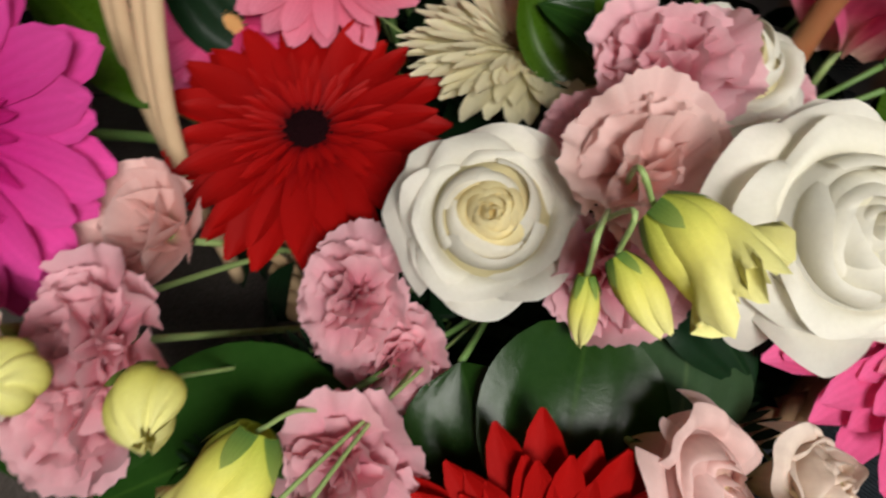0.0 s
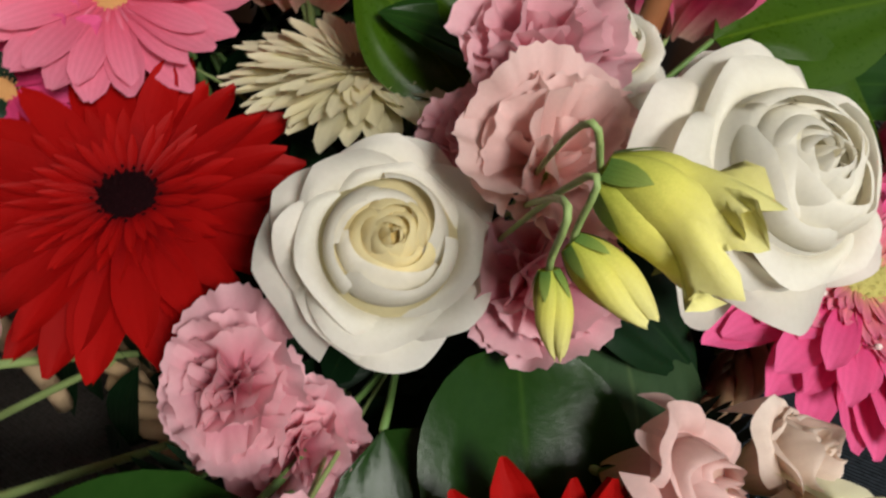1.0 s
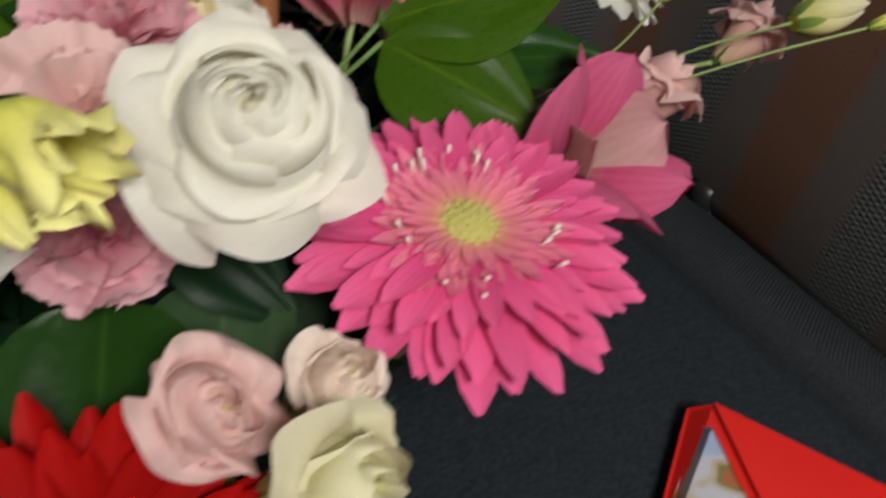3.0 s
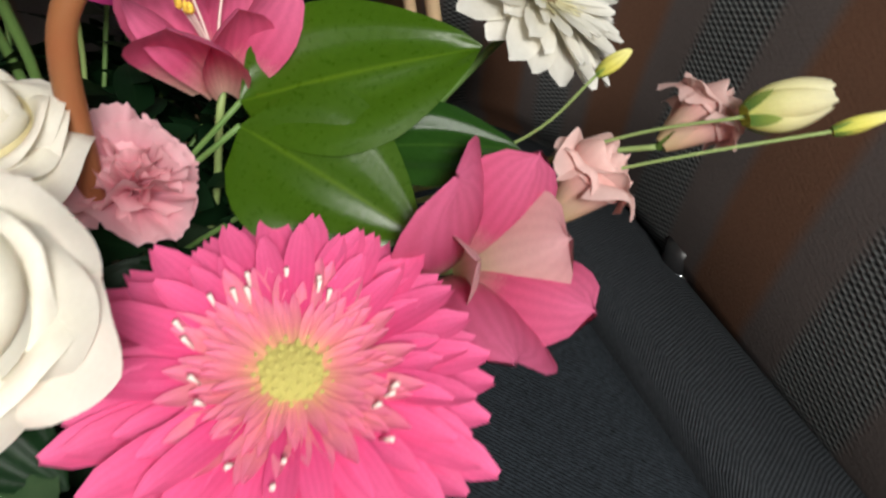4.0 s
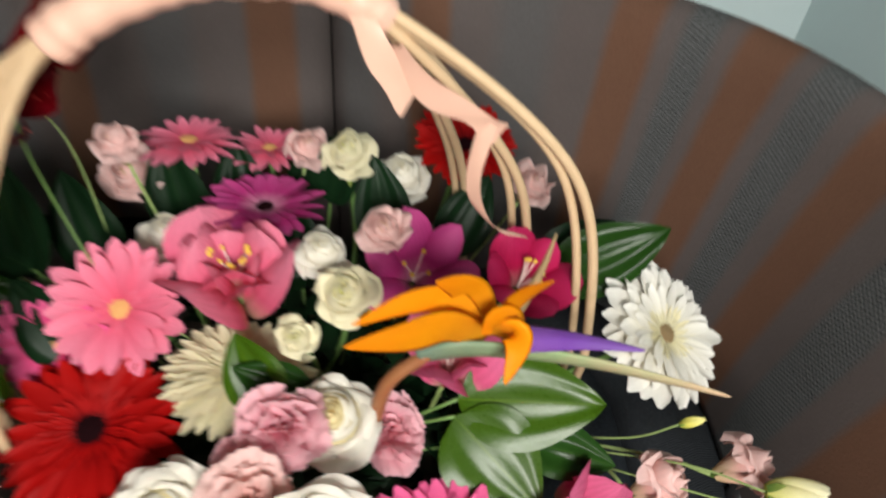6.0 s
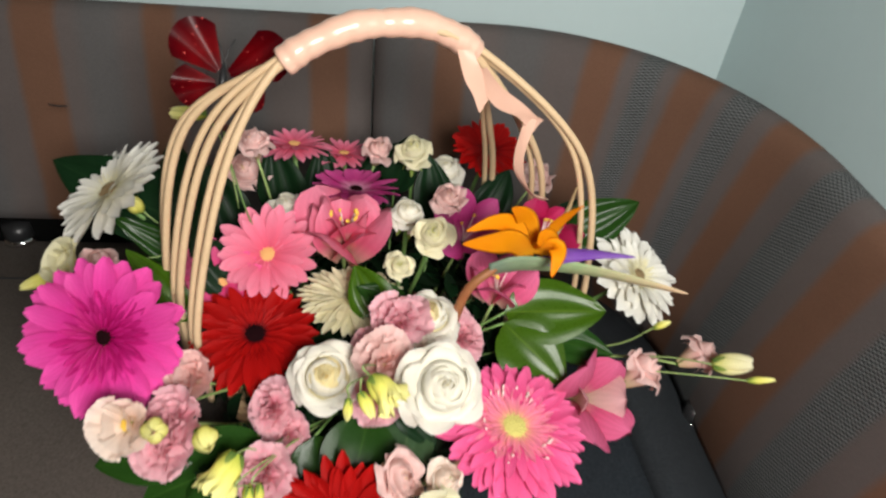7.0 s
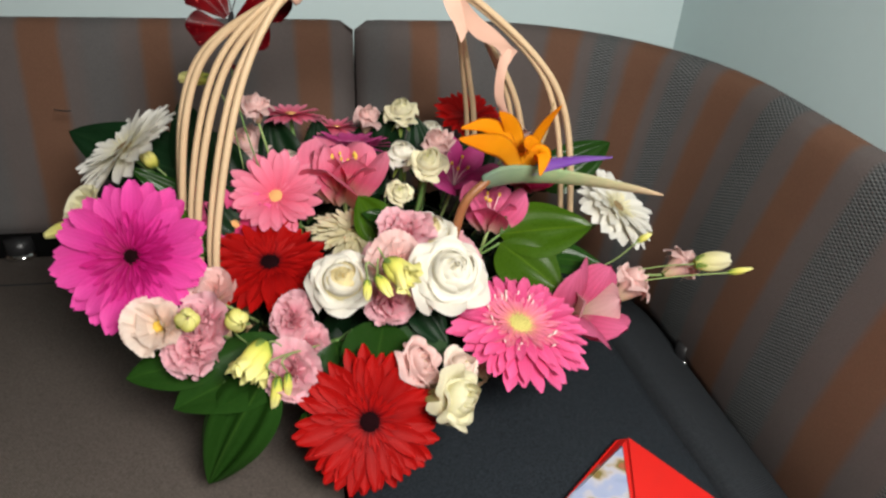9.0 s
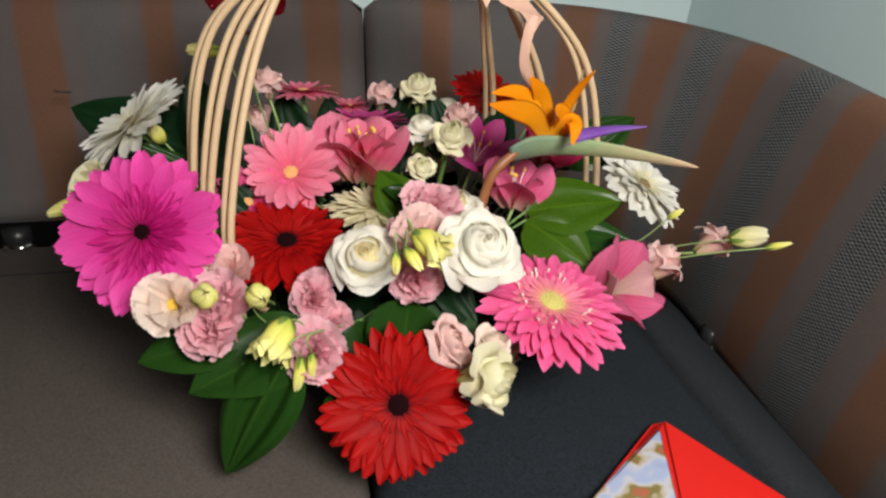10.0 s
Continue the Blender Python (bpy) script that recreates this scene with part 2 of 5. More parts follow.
MAT = {
    "stripes": stripe_material(),
    "seat_brown": cloth_material("brown_grey_upholstery", (0.052, 0.043, 0.037), (0.134, 0.111, 0.097)),
    "seat_slate": cloth_material("slate_upholstery", (0.0010, 0.0015, 0.0021), (0.029, 0.037, 0.046)),
    "border": cloth_material("dark_border_upholstery", (0.010, 0.0125, 0.015), (0.038, 0.043, 0.049)),
    "wall": plain_material("painted_wall", (0.60, 0.72, 0.725), (0.65, 0.77, 0.775), 30.0, 0.8, 0.15, 0.001),
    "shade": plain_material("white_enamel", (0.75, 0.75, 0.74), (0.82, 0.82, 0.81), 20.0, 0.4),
    # unseen wall and ceiling tones, darkened so that less light bounces back
    "bounce_cut_wall": plain_material("unseen_brown_wall", (0.16, 0.12, 0.09), (0.24, 0.18, 0.13), 14.0, 0.6),
    "ceiling": plain_material("toned_down_ceiling", (0.50, 0.50, 0.49), (0.56, 0.56, 0.55), 20.0, 0.9),
    "floor": plain_material("brown_floor", (0.16, 0.1, 0.06), (0.24, 0.16, 0.1), 12.0, 0.5),
    "chrome": plain_material("chrome", (0.75, 0.75, 0.76), (0.82, 0.82, 0.83), 40.0, 0.12, 0.05, 0.0005, 1.0),
    "black": plain_material("black_plastic", (0.012, 0.012, 0.013), (0.02, 0.02, 0.021), 90.0, 0.35),
    # near-black colour that paints the shade of the gap under the backrest
    "shade_strip": plain_material("painted_gap_shade", (0.002, 0.002, 0.002), (0.005, 0.005, 0.005), 60.0, 0.95, 0.2, 0.001, 0.0, 0.03),
    "cane": plain_material("peeled_cane", (0.46, 0.31, 0.17), (0.66, 0.49, 0.31), 120.0, 0.5, 0.4, 0.0008),
    "wicker": plain_material("wicker", (0.36, 0.23, 0.12), (0.55, 0.38, 0.22), 150.0, 0.55, 0.5, 0.001),
    "ribbon": plain_material("satin_ribbon", (0.62, 0.37, 0.27), (0.72, 0.46, 0.36), 60.0, 0.28, 0.25, 0.0008),
    "moss": plain_material("wet_foam", (0.012, 0.03, 0.012), (0.03, 0.06, 0.025), 60.0, 0.8),
    "stem": plain_material("green_stem", (0.09, 0.19, 0.045), (0.16, 0.27, 0.08), 90.0, 0.45),
    "stem_pale": plain_material("pale_stem", (0.22, 0.33, 0.1), (0.33, 0.42, 0.16), 90.0, 0.45),
    "stem_strel": plain_material("flushed_stem", (0.27, 0.065, 0.028), (0.24, 0.13, 0.05), 40.0, 0.4),
    "disc_dark": plain_material("dark_flower_centre", (0.004, 0.001, 0.002), (0.02, 0.004, 0.005), 400.0, 0.95, 0.7, 0.001, 0.0, 0.05),
    "disc_yellow": plain_material("yellow_flower_centre", (0.50, 0.44, 0.09), (0.70, 0.62, 0.22), 400.0, 0.7, 0.7),
    "disc_orange": plain_material("orange_flower_centre", (0.7, 0.32, 0.1), (0.85, 0.5, 0.2), 400.0, 0.7, 0.7),
    "disc_brown": plain_material("brown_flower_centre", (0.2, 0.13, 0.06), (0.36, 0.25, 0.12), 400.0, 0.7, 0.7),
    "pollen": plain_material("pollen", (0.75, 0.45, 0.04), (0.85, 0.6, 0.1), 200.0, 0.7),
    "filament": plain_material("pale_filament", (0.8, 0.6, 0.55), (0.9, 0.75, 0.7), 200.0, 0.5),
    "magenta": petal_material("magenta_petal", (0.42, 0.0, 0.13), (0.68, 0.032, 0.29), (0.81, 0.09, 0.41), 5.0),
    "magenta_inner": petal_material("deep_magenta_floret", (0.26, 0.0, 0.06), (0.44, 0.006, 0.14), (0.56, 0.02, 0.22), 3.0),
    "pink": petal_material("pink_petal", (0.78, 0.06, 0.22), (0.83, 0.08, 0.26), (0.87, 0.155, 0.365), 5.0),
    "pink_inner": petal_material("pale_pink_floret", (0.80, 0.52, 0.22), (0.86, 0.27, 0.30), (0.88, 0.22, 0.40), 2.0),
    "red": petal_material("red_petal", (0.10, 0.0, 0.002), (0.36, 0.003, 0.003), (0.42, 0.005, 0.004), 5.0, 0.12),
    "salmon": petal_material("salmon_pink_petal", (0.78, 0.10, 0.18), (0.84, 0.17, 0.28), (0.86, 0.28, 0.40), 5.0),
    "white": petal_material("white_petal", (0.82, 0.79, 0.52), (0.91, 0.89, 0.79), (0.93, 0.92, 0.87), 4.0, 0.06, 0.55, 0.32),
    "cream": petal_material("cream_petal", (0.84, 0.79, 0.48), (0.90, 0.85, 0.58), (0.88, 0.83, 0.58), 4.0, 0.06, 0.55, 0.32),
    "rose": petal_material("white_rose_petal", (0.86, 0.80, 0.54), (0.91, 0.88, 0.73), (0.94, 0.92, 0.84), 6.0, 0.03, 0.5, 0.42, None, 0.06),
    "rose_heart": petal_material("warm_rose_petal", (0.90, 0.66, 0.24), (0.91, 0.77, 0.42), (0.92, 0.83, 0.50), 6.0, 0.03, 0.5, 0.42, None, 0.06),
    "liz_pink": petal_material("pink_ruffled_petal", (0.84, 0.28, 0.35), (0.89, 0.36, 0.46), (0.94, 0.58, 0.64), 9.0, 0.2, 0.6, 0.42, None, 0.1),
    "liz_pale": petal_material("pale_pink_ruffled_petal", (0.80, 0.62, 0.35), (0.92, 0.58, 0.54), (0.95, 0.69, 0.66), 9.0, 0.2, 0.6, 0.42, None, 0.1),
    "liz_blush": petal_material("blush_petal", (0.76, 0.72, 0.34), (0.93, 0.75, 0.62), (0.95, 0.82, 0.73), 9.0, 0.2, 0.6, 0.42, None, 0.1),
    "liz_yellow": petal_material("pale_yellow_petal", (0.64, 0.66, 0.18), (0.86, 0.82, 0.46), (0.90, 0.87, 0.64), 8.0, 0.1, 0.55, 0.42, None, 0.1),
    "bud": petal_material("yellow_green_bud", (0.42, 0.48, 0.06), (0.78, 0.74, 0.16), (0.86, 0.82, 0.34), 7.0, 0.1, 0.5, 0.2),
    "alst_pink": petal_material("streaked_pink_tepal", (0.82, 0.56, 0.45), (0.80, 0.13, 0.29), (0.86, 0.19, 0.38), 9.0, 0.55, 0.45, 0.34, None, 0.12),
    "alst_pale": petal_material("pale_pink_tepal", (0.82, 0.74, 0.45), (0.86, 0.62, 0.56), (0.86, 0.50, 0.54), 9.0, 0.3, 0.45, 0.34, None, 0.12),
    "alst_coral": petal_material("coral_pink_tepal", (0.82, 0.55, 0.4), (0.88, 0.15, 0.28), (0.92, 0.29, 0.42), 9.0, 0.35, 0.45, 0.34, None, 0.12),
    "alst_purple": petal_material("purple_tepal", (0.65, 0.3, 0.42), (0.52, 0.035, 0.22), (0.60, 0.09, 0.30), 11.0, 0.4, 0.45, 0.3),
    "alst_crimson": petal_material("crimson_tepal", (0.7, 0.3, 0.3), (0.52, 0.01, 0.08), (0.6, 0.03, 0.14), 11.0, 0.5, 0.45, 0.3),
    "orange": petal_material("orange_sepal", (0.95, 0.42, 0.02), (0.95, 0.36, 0.005), (0.92, 0.29, 0.004), 5.0, 0.15, 0.5, 0.35),
    "violet": petal_material("violet_petal", (0.26, 0.12, 0.45), (0.20, 0.07, 0.42), (0.24, 0.12, 0.46), 6.0, 0.4, 0.4, 0.2),
    "spathe": petal_material("green_spathe", (0.15, 0.22, 0.16), (0.26, 0.36, 0.18), (0.66, 0.46, 0.30), 5.0, 0.3, 0.35, 0.1),
    "glitter_red": petal_material("red_feather", (0.06, 0.0, 0.002), (0.13, 0.001, 0.003), (0.05, 0.0, 0.002), 4.0, 0.8, 0.35, 0.08, (0.75, 0.12, 0.1)),
    "leaf": leaf_material("glossy_leaf", (0.0080, 0.0304, 0.0040), (0.0150, 0.0460, 0.0070), 7.0, 0.26),
    # dark leaves, their green lowered further to paint the shade between the flowers
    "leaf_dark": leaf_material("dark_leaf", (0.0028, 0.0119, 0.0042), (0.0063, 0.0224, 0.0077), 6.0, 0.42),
    "leaf_bright": leaf_material("bright_leaf", (0.0200, 0.0540, 0.0020), (0.0380, 0.0830, 0.0040), 5.0, 0.32, 0.18),
    "leaf_round": leaf_material("matt_round_leaf", (0.02, 0.045, 0.018), (0.032, 0.062, 0.026), 5.0, 0.6),
    "card_red": plain_material("glossy_red_card", (0.62, 0.012, 0.01), (0.70, 0.02, 0.014), 20.0, 0.3, 0.03),
    "sepal": petal_material("green_sepal", (0.10, 0.2, 0.04), (0.2, 0.3, 0.06), (0.32, 0.4, 0.1), 5.0, 0.3, 0.5, 0.15),
}


# ---- helpers for building ----
def mesh_from(name, verts, faces, mat, uvs=None, smooth=True):
    me = bpy.data.meshes.new(name)
    me.from_pydata([tuple(v) for v in verts], [], faces)
    if uvs is not None:
        layer = me.uv_layers.new(name="UVMap")
        flat = np.array([uvs[i] for f in faces for i in f], dtype=np.float32).ravel()
        layer.data.foreach_set("uv", flat)
    me.polygons.foreach_set("use_smooth", [smooth] * len(me.polygons))
    me.materials.append(mat)
    me.update()
    return me


def put(name, me, parent=None, m=None, label=""):
    ob = new(name, me)
    ob.parent = parent
    if m is not None:
        ob.matrix_basis = m
    return tagged(ob, label)


def part(name, bm, material, parent, label=""):
    """One bmesh as one mesh object under a thing or a part."""
    me = bpy.data.meshes.new(name)
    bm.to_mesh(me)
    bm.free()
    me.materials.append(material)
    return put(name, me, parent, None, label)


def thing(name, m, label, category, group=""):
    ob = new(name)
    ob.empty_display_size = 0.02
    ob.matrix_basis = m
    return tagged(ob, label, category, group)


def sheet(name, nu, nv, fn, mat):
    """A curved sheet: u from 0 to 1 along it, v from -1 to 1 across."""
    verts, uvs, faces = [], [], []
    for i in range(nu + 1):
        for j in range(nv + 1):
            u, v = i / nu, 2 * j / nv - 1
            verts.append(fn(u, v))
            uvs.append((u, (v + 1) / 2))
    for i in range(nu):
        for j in range(nv):
            a = i * (nv + 1) + j
            faces.append((a, a + nv + 1, a + nv + 2, a + 1))
    return mesh_from(name, verts, faces, mat, uvs)


def tube(name, points, radius, mat, sides=8, caps=True):
    """A round strand along points; radius is a number or a function of 0..1."""
    pts = [Vector(p) for p in points]
    verts, faces, uvs = [], [], []
    side = Vector((0, 0, 1)).cross(pts[1] - pts[0])
    side = side.normalized() if side.length > 1e-6 else Vector((1, 0, 0))
    length = 0.0
    for i, p in enumerate(pts):
        d = (pts[min(i + 1, len(pts) - 1)] - pts[max(i - 1, 0)]).normalized()
        side = (side - d * side.dot(d)).normalized()
        up = d.cross(side)
        r = radius(i / (len(pts) - 1)) if callable(radius) else radius
        length += (p - pts[i - 1]).length if i else 0.0
        for k in range(sides):
            a = 2 * math.pi * k / sides
            verts.append(p + (side * math.cos(a) + up * math.sin(a)) * r)
            uvs.append((length, k / sides))
    for i in range(len(pts) - 1):
        for k in range(sides):
            a, b = i * sides + k, i * sides + (k + 1) % sides
            faces.append((a, b, b + sides, a + sides))
    if caps:
        faces.append(tuple(range(sides))[::-1])
        faces.append(tuple(range(len(verts) - sides, len(verts))))
    return mesh_from(name, verts, faces, mat, uvs)


def spline(points, n=20):
    """A smooth line through points."""
    p = [Vector(q) for q in points]
    p = [p[0] * 2 - p[1]] + p + [p[-1] * 2 - p[-2]]
    out = []
    for i in range(1, len(p) - 2):
        for k in range(n):
            t = k / n
            a, b, c, d = p[i - 1], p[i], p[i + 1], p[i + 2]
            out.append(0.5 * ((2 * b) + (c - a) * t + (2 * a - 5 * b + 4 * c - d) * t * t + (3 * b - a - 3 * c + d) * t**3))
    return out + [p[-2]]


def facing(centre, normal, spin=0.0, scale=1.0):
    """A pose at centre whose z looks along normal and whose y looks up as far as it can."""
    z = Vector(normal).normalized()
    x = Vector((0, 1, 0)).cross(z) if abs(z.z) > 0.98 else Vector((0, 0, 1)).cross(z)
    x.normalize()
    y = z.cross(x)
    r = Matrix((x, y, z)).transposed().to_4x4()
    return Matrix.Translation(centre) @ r @ Matrix.Rotation(radians(spin), 4, "Z") @ Matrix.Scale(scale, 4)


def rounded_box(lo, hi, r=0.02, segments=3):
    bm = bmesh.new()
    bmesh.ops.create_cube(bm, size=1.0)
    for v in bm.verts:
        v.co = Vector([(a + b) / 2 + c * (b - a) for a, b, c in zip(lo, hi, v.co)])
    if r > 0:
        bmesh.ops.bevel(bm, geom=bm.edges[:], offset=r, segments=segments, profile=0.5, affect="EDGES")
    for f in bm.faces:
        f.smooth = r > 0
    return bm


# ---- the room ----
def slab(name, lo, hi, mat, label):
    bm = rounded_box(lo, hi, 0)
    me = bpy.data.meshes.new(name)
    bm.to_mesh(me)
    bm.free()
    me.materials.append(MAT[mat])
    return tagged(new(name, me), label, name.split("_")[0], kind="structure")


WX, WY = 0.83, 0.93  # the two walls' inner faces
slab("floor", (-2.6, -2.8, -0.1), (WX + 0.12, WY + 0.12, 0.0), "floor", "brown floor under the sofa")
slab("ceiling", (-2.6, -2.8, 3.05), (WX + 0.12, WY + 0.12, 3.15), "ceiling", "unseen grey-white ceiling toned down to cut bounced light")
slab("wall_north", (-2.6, WY, 0.0), (WX + 0.12, WY + 0.12, 3.05), "wall", "pale blue-green painted wall behind the sofa")
slab("wall_east", (WX, -2.8, 0.0), (WX + 0.12, WY, 3.05), "wall", "pale blue-green painted side wall")
# the next two walls are out of view, dark to weaken the fill light
slab("wall_south", (-2.6, -2.92, 0.0), (WX + 0.12, -2.8, 3.05), "bounce_cut_wall", "unseen brown wall added dark to cut bounced light")
slab("wall_west", (-2.72, -2.92, 0.0), (-2.6, WY + 0.12, 3.05), "bounce_cut_wall", "unseen brown wall added dark to cut bounced light")


# ---- the sofa ----
SEAM, CREASE_Y, CREASE_X, ARC = 0.014, 0.495, 0.508, 0.30


def seat_z(x, y):
    return 0.437 + 0.115 * (CREASE_Y - y)


def crease(s):
    """A point of the sofa's crease in plan, and the way outwards, at s along it (s is x on the straight part)."""
    turn, half = CREASE_X - ARC, ARC * math.pi / 2
    if s < turn:
        return Vector((s, CREASE_Y, 0)), Vector((0, 1, 0))
    if s < turn + half:
        a = math.pi / 2 - (s - turn) / ARC
        d = Vector((math.cos(a), math.sin(a), 0))
        return Vector((turn, CREASE_Y - ARC, 0)) + d * ARC, d
    return Vector((CREASE_X, CREASE_Y - ARC - (s - turn - half), 0)), Vector((1, 0, 0))


def back_panel(name, s0, s1, parent, z0, label):
    prof = [(0.016, z0 - 0.035), (0.004, z0 - 0.02), (0.0, z0), (0.010, 0.53), (0.028, 0.62), (0.046, 0.71), (0.062, 0.785), (0.069, 0.815), (0.078, 0.832), (0.090, 0.840), (0.104, 0.840),
            (0.118, 0.832), (0.126, 0.81), (0.15, 0.6), (0.16, 0.08), (0.03, 0.08)]
    n = int((s1 - s0) / 0.022)
    verts, faces, uvs = [], [], []
    for i in range(n + 1):
        s = s0 + (s1 - s0) * i / n
        end = min(s - s0, s1 - s)
        tuck = 0.014 * max(0.0, 1 - end / 0.03) ** 2
        p, d = crease(s)
        run = 0.0
        for k, (o, z) in enumerate(prof):
            pillow = 0.006 * math.sin(math.pi * min(1, max(0, (z - 0.44) / 0.4))) if k < 9 else 0
            q = p + d * (o - pillow + tuck * (1 if k < 9 else -1))
            verts.append((q.x, q.y, z - tuck * (1 if 8 <= k <= 12 else 0)))
            run += math.dist(prof[k], prof[k - 1]) if k else 0
            uvs.append((s, run))
    m = len(prof)
    for i in range(n):
        for k in range(m):
            a, b = i * m + k, i * m + (k + 1) % m
            faces.append((a, a + m, b + m, b))
    faces += [tuple(range(m)), tuple(range(n * m, n * m + m))[::-1]]
    me = mesh_from(name, verts, faces, MAT["stripes"], uvs)
    me.polygons[-1].use_smooth = me.polygons[-2].use_smooth = False
    return put(name, me, parent, None, label)


def cushion(name, outline, zfn, depth, mat, parent, label, edge=0.025):
    """A seat cushion: an outline in plan (counter-clockwise), a soft rolled edge, a top that follows zfn."""
    pts = [Vector((x, y, 0)) for x, y in outline]
    n = len(pts)
    rings = [(0.0, -depth), (0.0, -edge), (0.3 * edge, -0.3 * edge), (edge, 0.0)]
    verts, faces, uvs = [], [], []

    def inset(k):
        out = []
        for i in range(n):
            a, b, c = pts[i - 1], pts[i], pts[(i + 1) % n]
            n1 = Vector((-(b - a).y, (b - a).x, 0)).normalized()
            n2 = Vector((-(c - b).y, (c - b).x, 0)).normalized()
            h = (n1 + n2)
            out.append(b + h * (k / max(0.3, 1 + n1.dot(n2))))
        return out

    for off, dz in rings:
        for q in inset(off):
            verts.append((q.x, q.y, zfn(q.x, q.y) + dz))
            uvs.append((q.x, q.y + dz))
    for r in range(len(rings) - 1):
        for i in range(n):
            a, b = r * n + i, r * n + (i + 1) % n
            faces.append((a, b, b + n, a + n))
    last = (len(rings) - 1) * n
    faces.append(tuple(range(last, last + n)))
    return put(name, mesh_from(name, verts, faces, MAT[mat], uvs), parent, None, label)


def dense(points, step=0.05):
    out = []
    for a, b in zip(points, points[1:] + points[:1]):
        k = max(1, int(math.dist(a, b) / step))
        out += [(a[0] + (b[0] - a[0]) * i / k, a[1] + (b[1] - a[1]) * i / k) for i in range(k)]
    return out


def build_sofa():
    sofa = thing("corner_sofa", pose(0, 0, 0), "striped brown and grey corner sofa with a curved back", "sofa")
    back_panel("backrest", -1.9, SEAM - 0.0015, sofa, 0.510, "straight backrest with brown and grey stripes")
    back_panel("backrest", SEAM + 0.0015, 1.9, sofa, 0.445, "curved corner backrest with fanning stripes")
    split = -0.045
    cushion("seat_cushion", dense([(-1.9, -0.62), (split - 0.002, -0.62), (split - 0.002, CREASE_Y + 0.02), (-1.9, CREASE_Y + 0.02)]), seat_z, 0.2, "seat_brown", sofa, "brown-grey fabric seat cushion")
    strip = 0.125
    edge_pts = [(split + 0.002, -1.1)]
    edge_pts += [(CREASE_X - strip, -1.1)]
    turn, half = CREASE_X - ARC, ARC * math.pi / 2
    for k in range(13):
        p, d = crease(turn + half * (1 - k / 12))
        q = p - d * strip
        edge_pts.append((q.x, q.y))
    edge_pts.append((split + 0.002, CREASE_Y - strip))
    cushion("seat_cushion", dense(edge_pts), seat_z, 0.2, "seat_slate", sofa, "dark slate fabric corner seat cushion", 0.024)
    # the padded border between the corner cushion and the curved back
    verts, faces, uvs = [], [], []
    prof = [(-strip + 0.006, -0.12), (-strip + 0.006, -0.03), (-strip + 0.012, -0.010), (-strip + 0.03, -0.003), (-0.03, -0.022), (0.002, -0.04), (0.03, -0.06), (0.03, -0.2)]
    ss = [split + 0.01 + i * 0.025 for i in range(78)]
    for s in ss:
        p, d = crease(s)
        for o, dz in prof:
            q = p + d * o
            base = seat_z(q.x, q.y)
            fall = 0.45 * max(0, base - 0.445) * max(0, (o + strip) / strip)
            verts.append((q.x, q.y, base + dz - fall))
            uvs.append((s, o + dz))
    m = len(prof)
    for i in range(len(ss) - 1):
        for k in range(m - 1):
            a = i * m + k
            faces.append((a, a + m, a + m + 1, a + 1))
    put("seat_border", mesh_from("seat_border", verts, faces, MAT["border"], uvs), sofa, None, "dark padded strip beside the backrest")
    part("base", rounded_box((-1.9, -0.58, 0.06), (split + 0.1, 0.5, 0.3), 0.02), MAT["black"], sofa, "dark sofa base")
    part("base", rounded_box((split + 0.1, -1.1, 0.06), (0.5, 0.49, 0.3), 0.02), MAT["black"], sofa, "dark sofa base")
    for x, y in ((-1.8, -0.5), (-0.2, -0.5), (-1.8, 0.5), (0.45, -1.0), (0.3, 0.4), (0.05, -1.0)):
        bm = bmesh.new()
        bmesh.ops.create_cone(bm, cap_ends=True, segments=20, radius1=0.022, radius2=0.028, depth=0.06, matrix=pose(x, y, 0.03))
        part("foot", bm, MAT["chrome"], sofa, "short chrome foot")
    # a near-black strip that stands in for the shade under the straight backrest
    part("shade_strip", rounded_box((-1.88, 0.503, 0.30), (split - 0.02, 0.509, 0.486), 0.002), MAT["shade_strip"], sofa, "black strip painted as the shade under the backrest")
    # posts that carry the backrest, dark with a polished foot
    for x, y, z, r in ((-0.600, 0.500, 0.439, 0.025), (0.516, 0.108, 0.416, 0.017)):
        post = put("post", tube("post", [(x, y, z), (x, y, z + 0.018), (x, y, z + 0.036)], lambda u, r=r: r * (1.0 - 0.1 * u), MAT["black"], 24), sofa, None, "short dark backrest post")
        ring = [(1.02, 0.0), (1.14, 0.001), (1.17, 0.005), (1.12, 0.009), (1.0, 0.011)]
        put("collar", sheet("collar", 4, 32, lambda u, v, x=x, y=y, z=z, r=r: (x + r * ring[round(u * 4)][0] * math.cos(math.pi * v), y + r * ring[round(u * 4)][0] * math.sin(math.pi * v), z + ring[round(u * 4)][1]), MAT["chrome"]), post, None, "polished chrome collar")
    # the stitched seam across the seat in front of the backrest
    put("seat_seam", tube("seat_seam", [(x, 0.384, seat_z(x, 0.384) + 0.0004) for x in (-1.88, -1.2, -0.6, -0.06)], 0.0013, MAT["border"], 6), sofa, None, "stitched seam across the seat")
    # a short dark snag in the cloth
    put("snag", tube("snag", spline([(-0.474, 0.476, 0.724), (-0.46, 0.474, 0.7225), (-0.448, 0.475, 0.7225)], 6), 0.0012, MAT["black"]), sofa, None, "short dark snag in the cloth")
    return sofa


build_sofa()


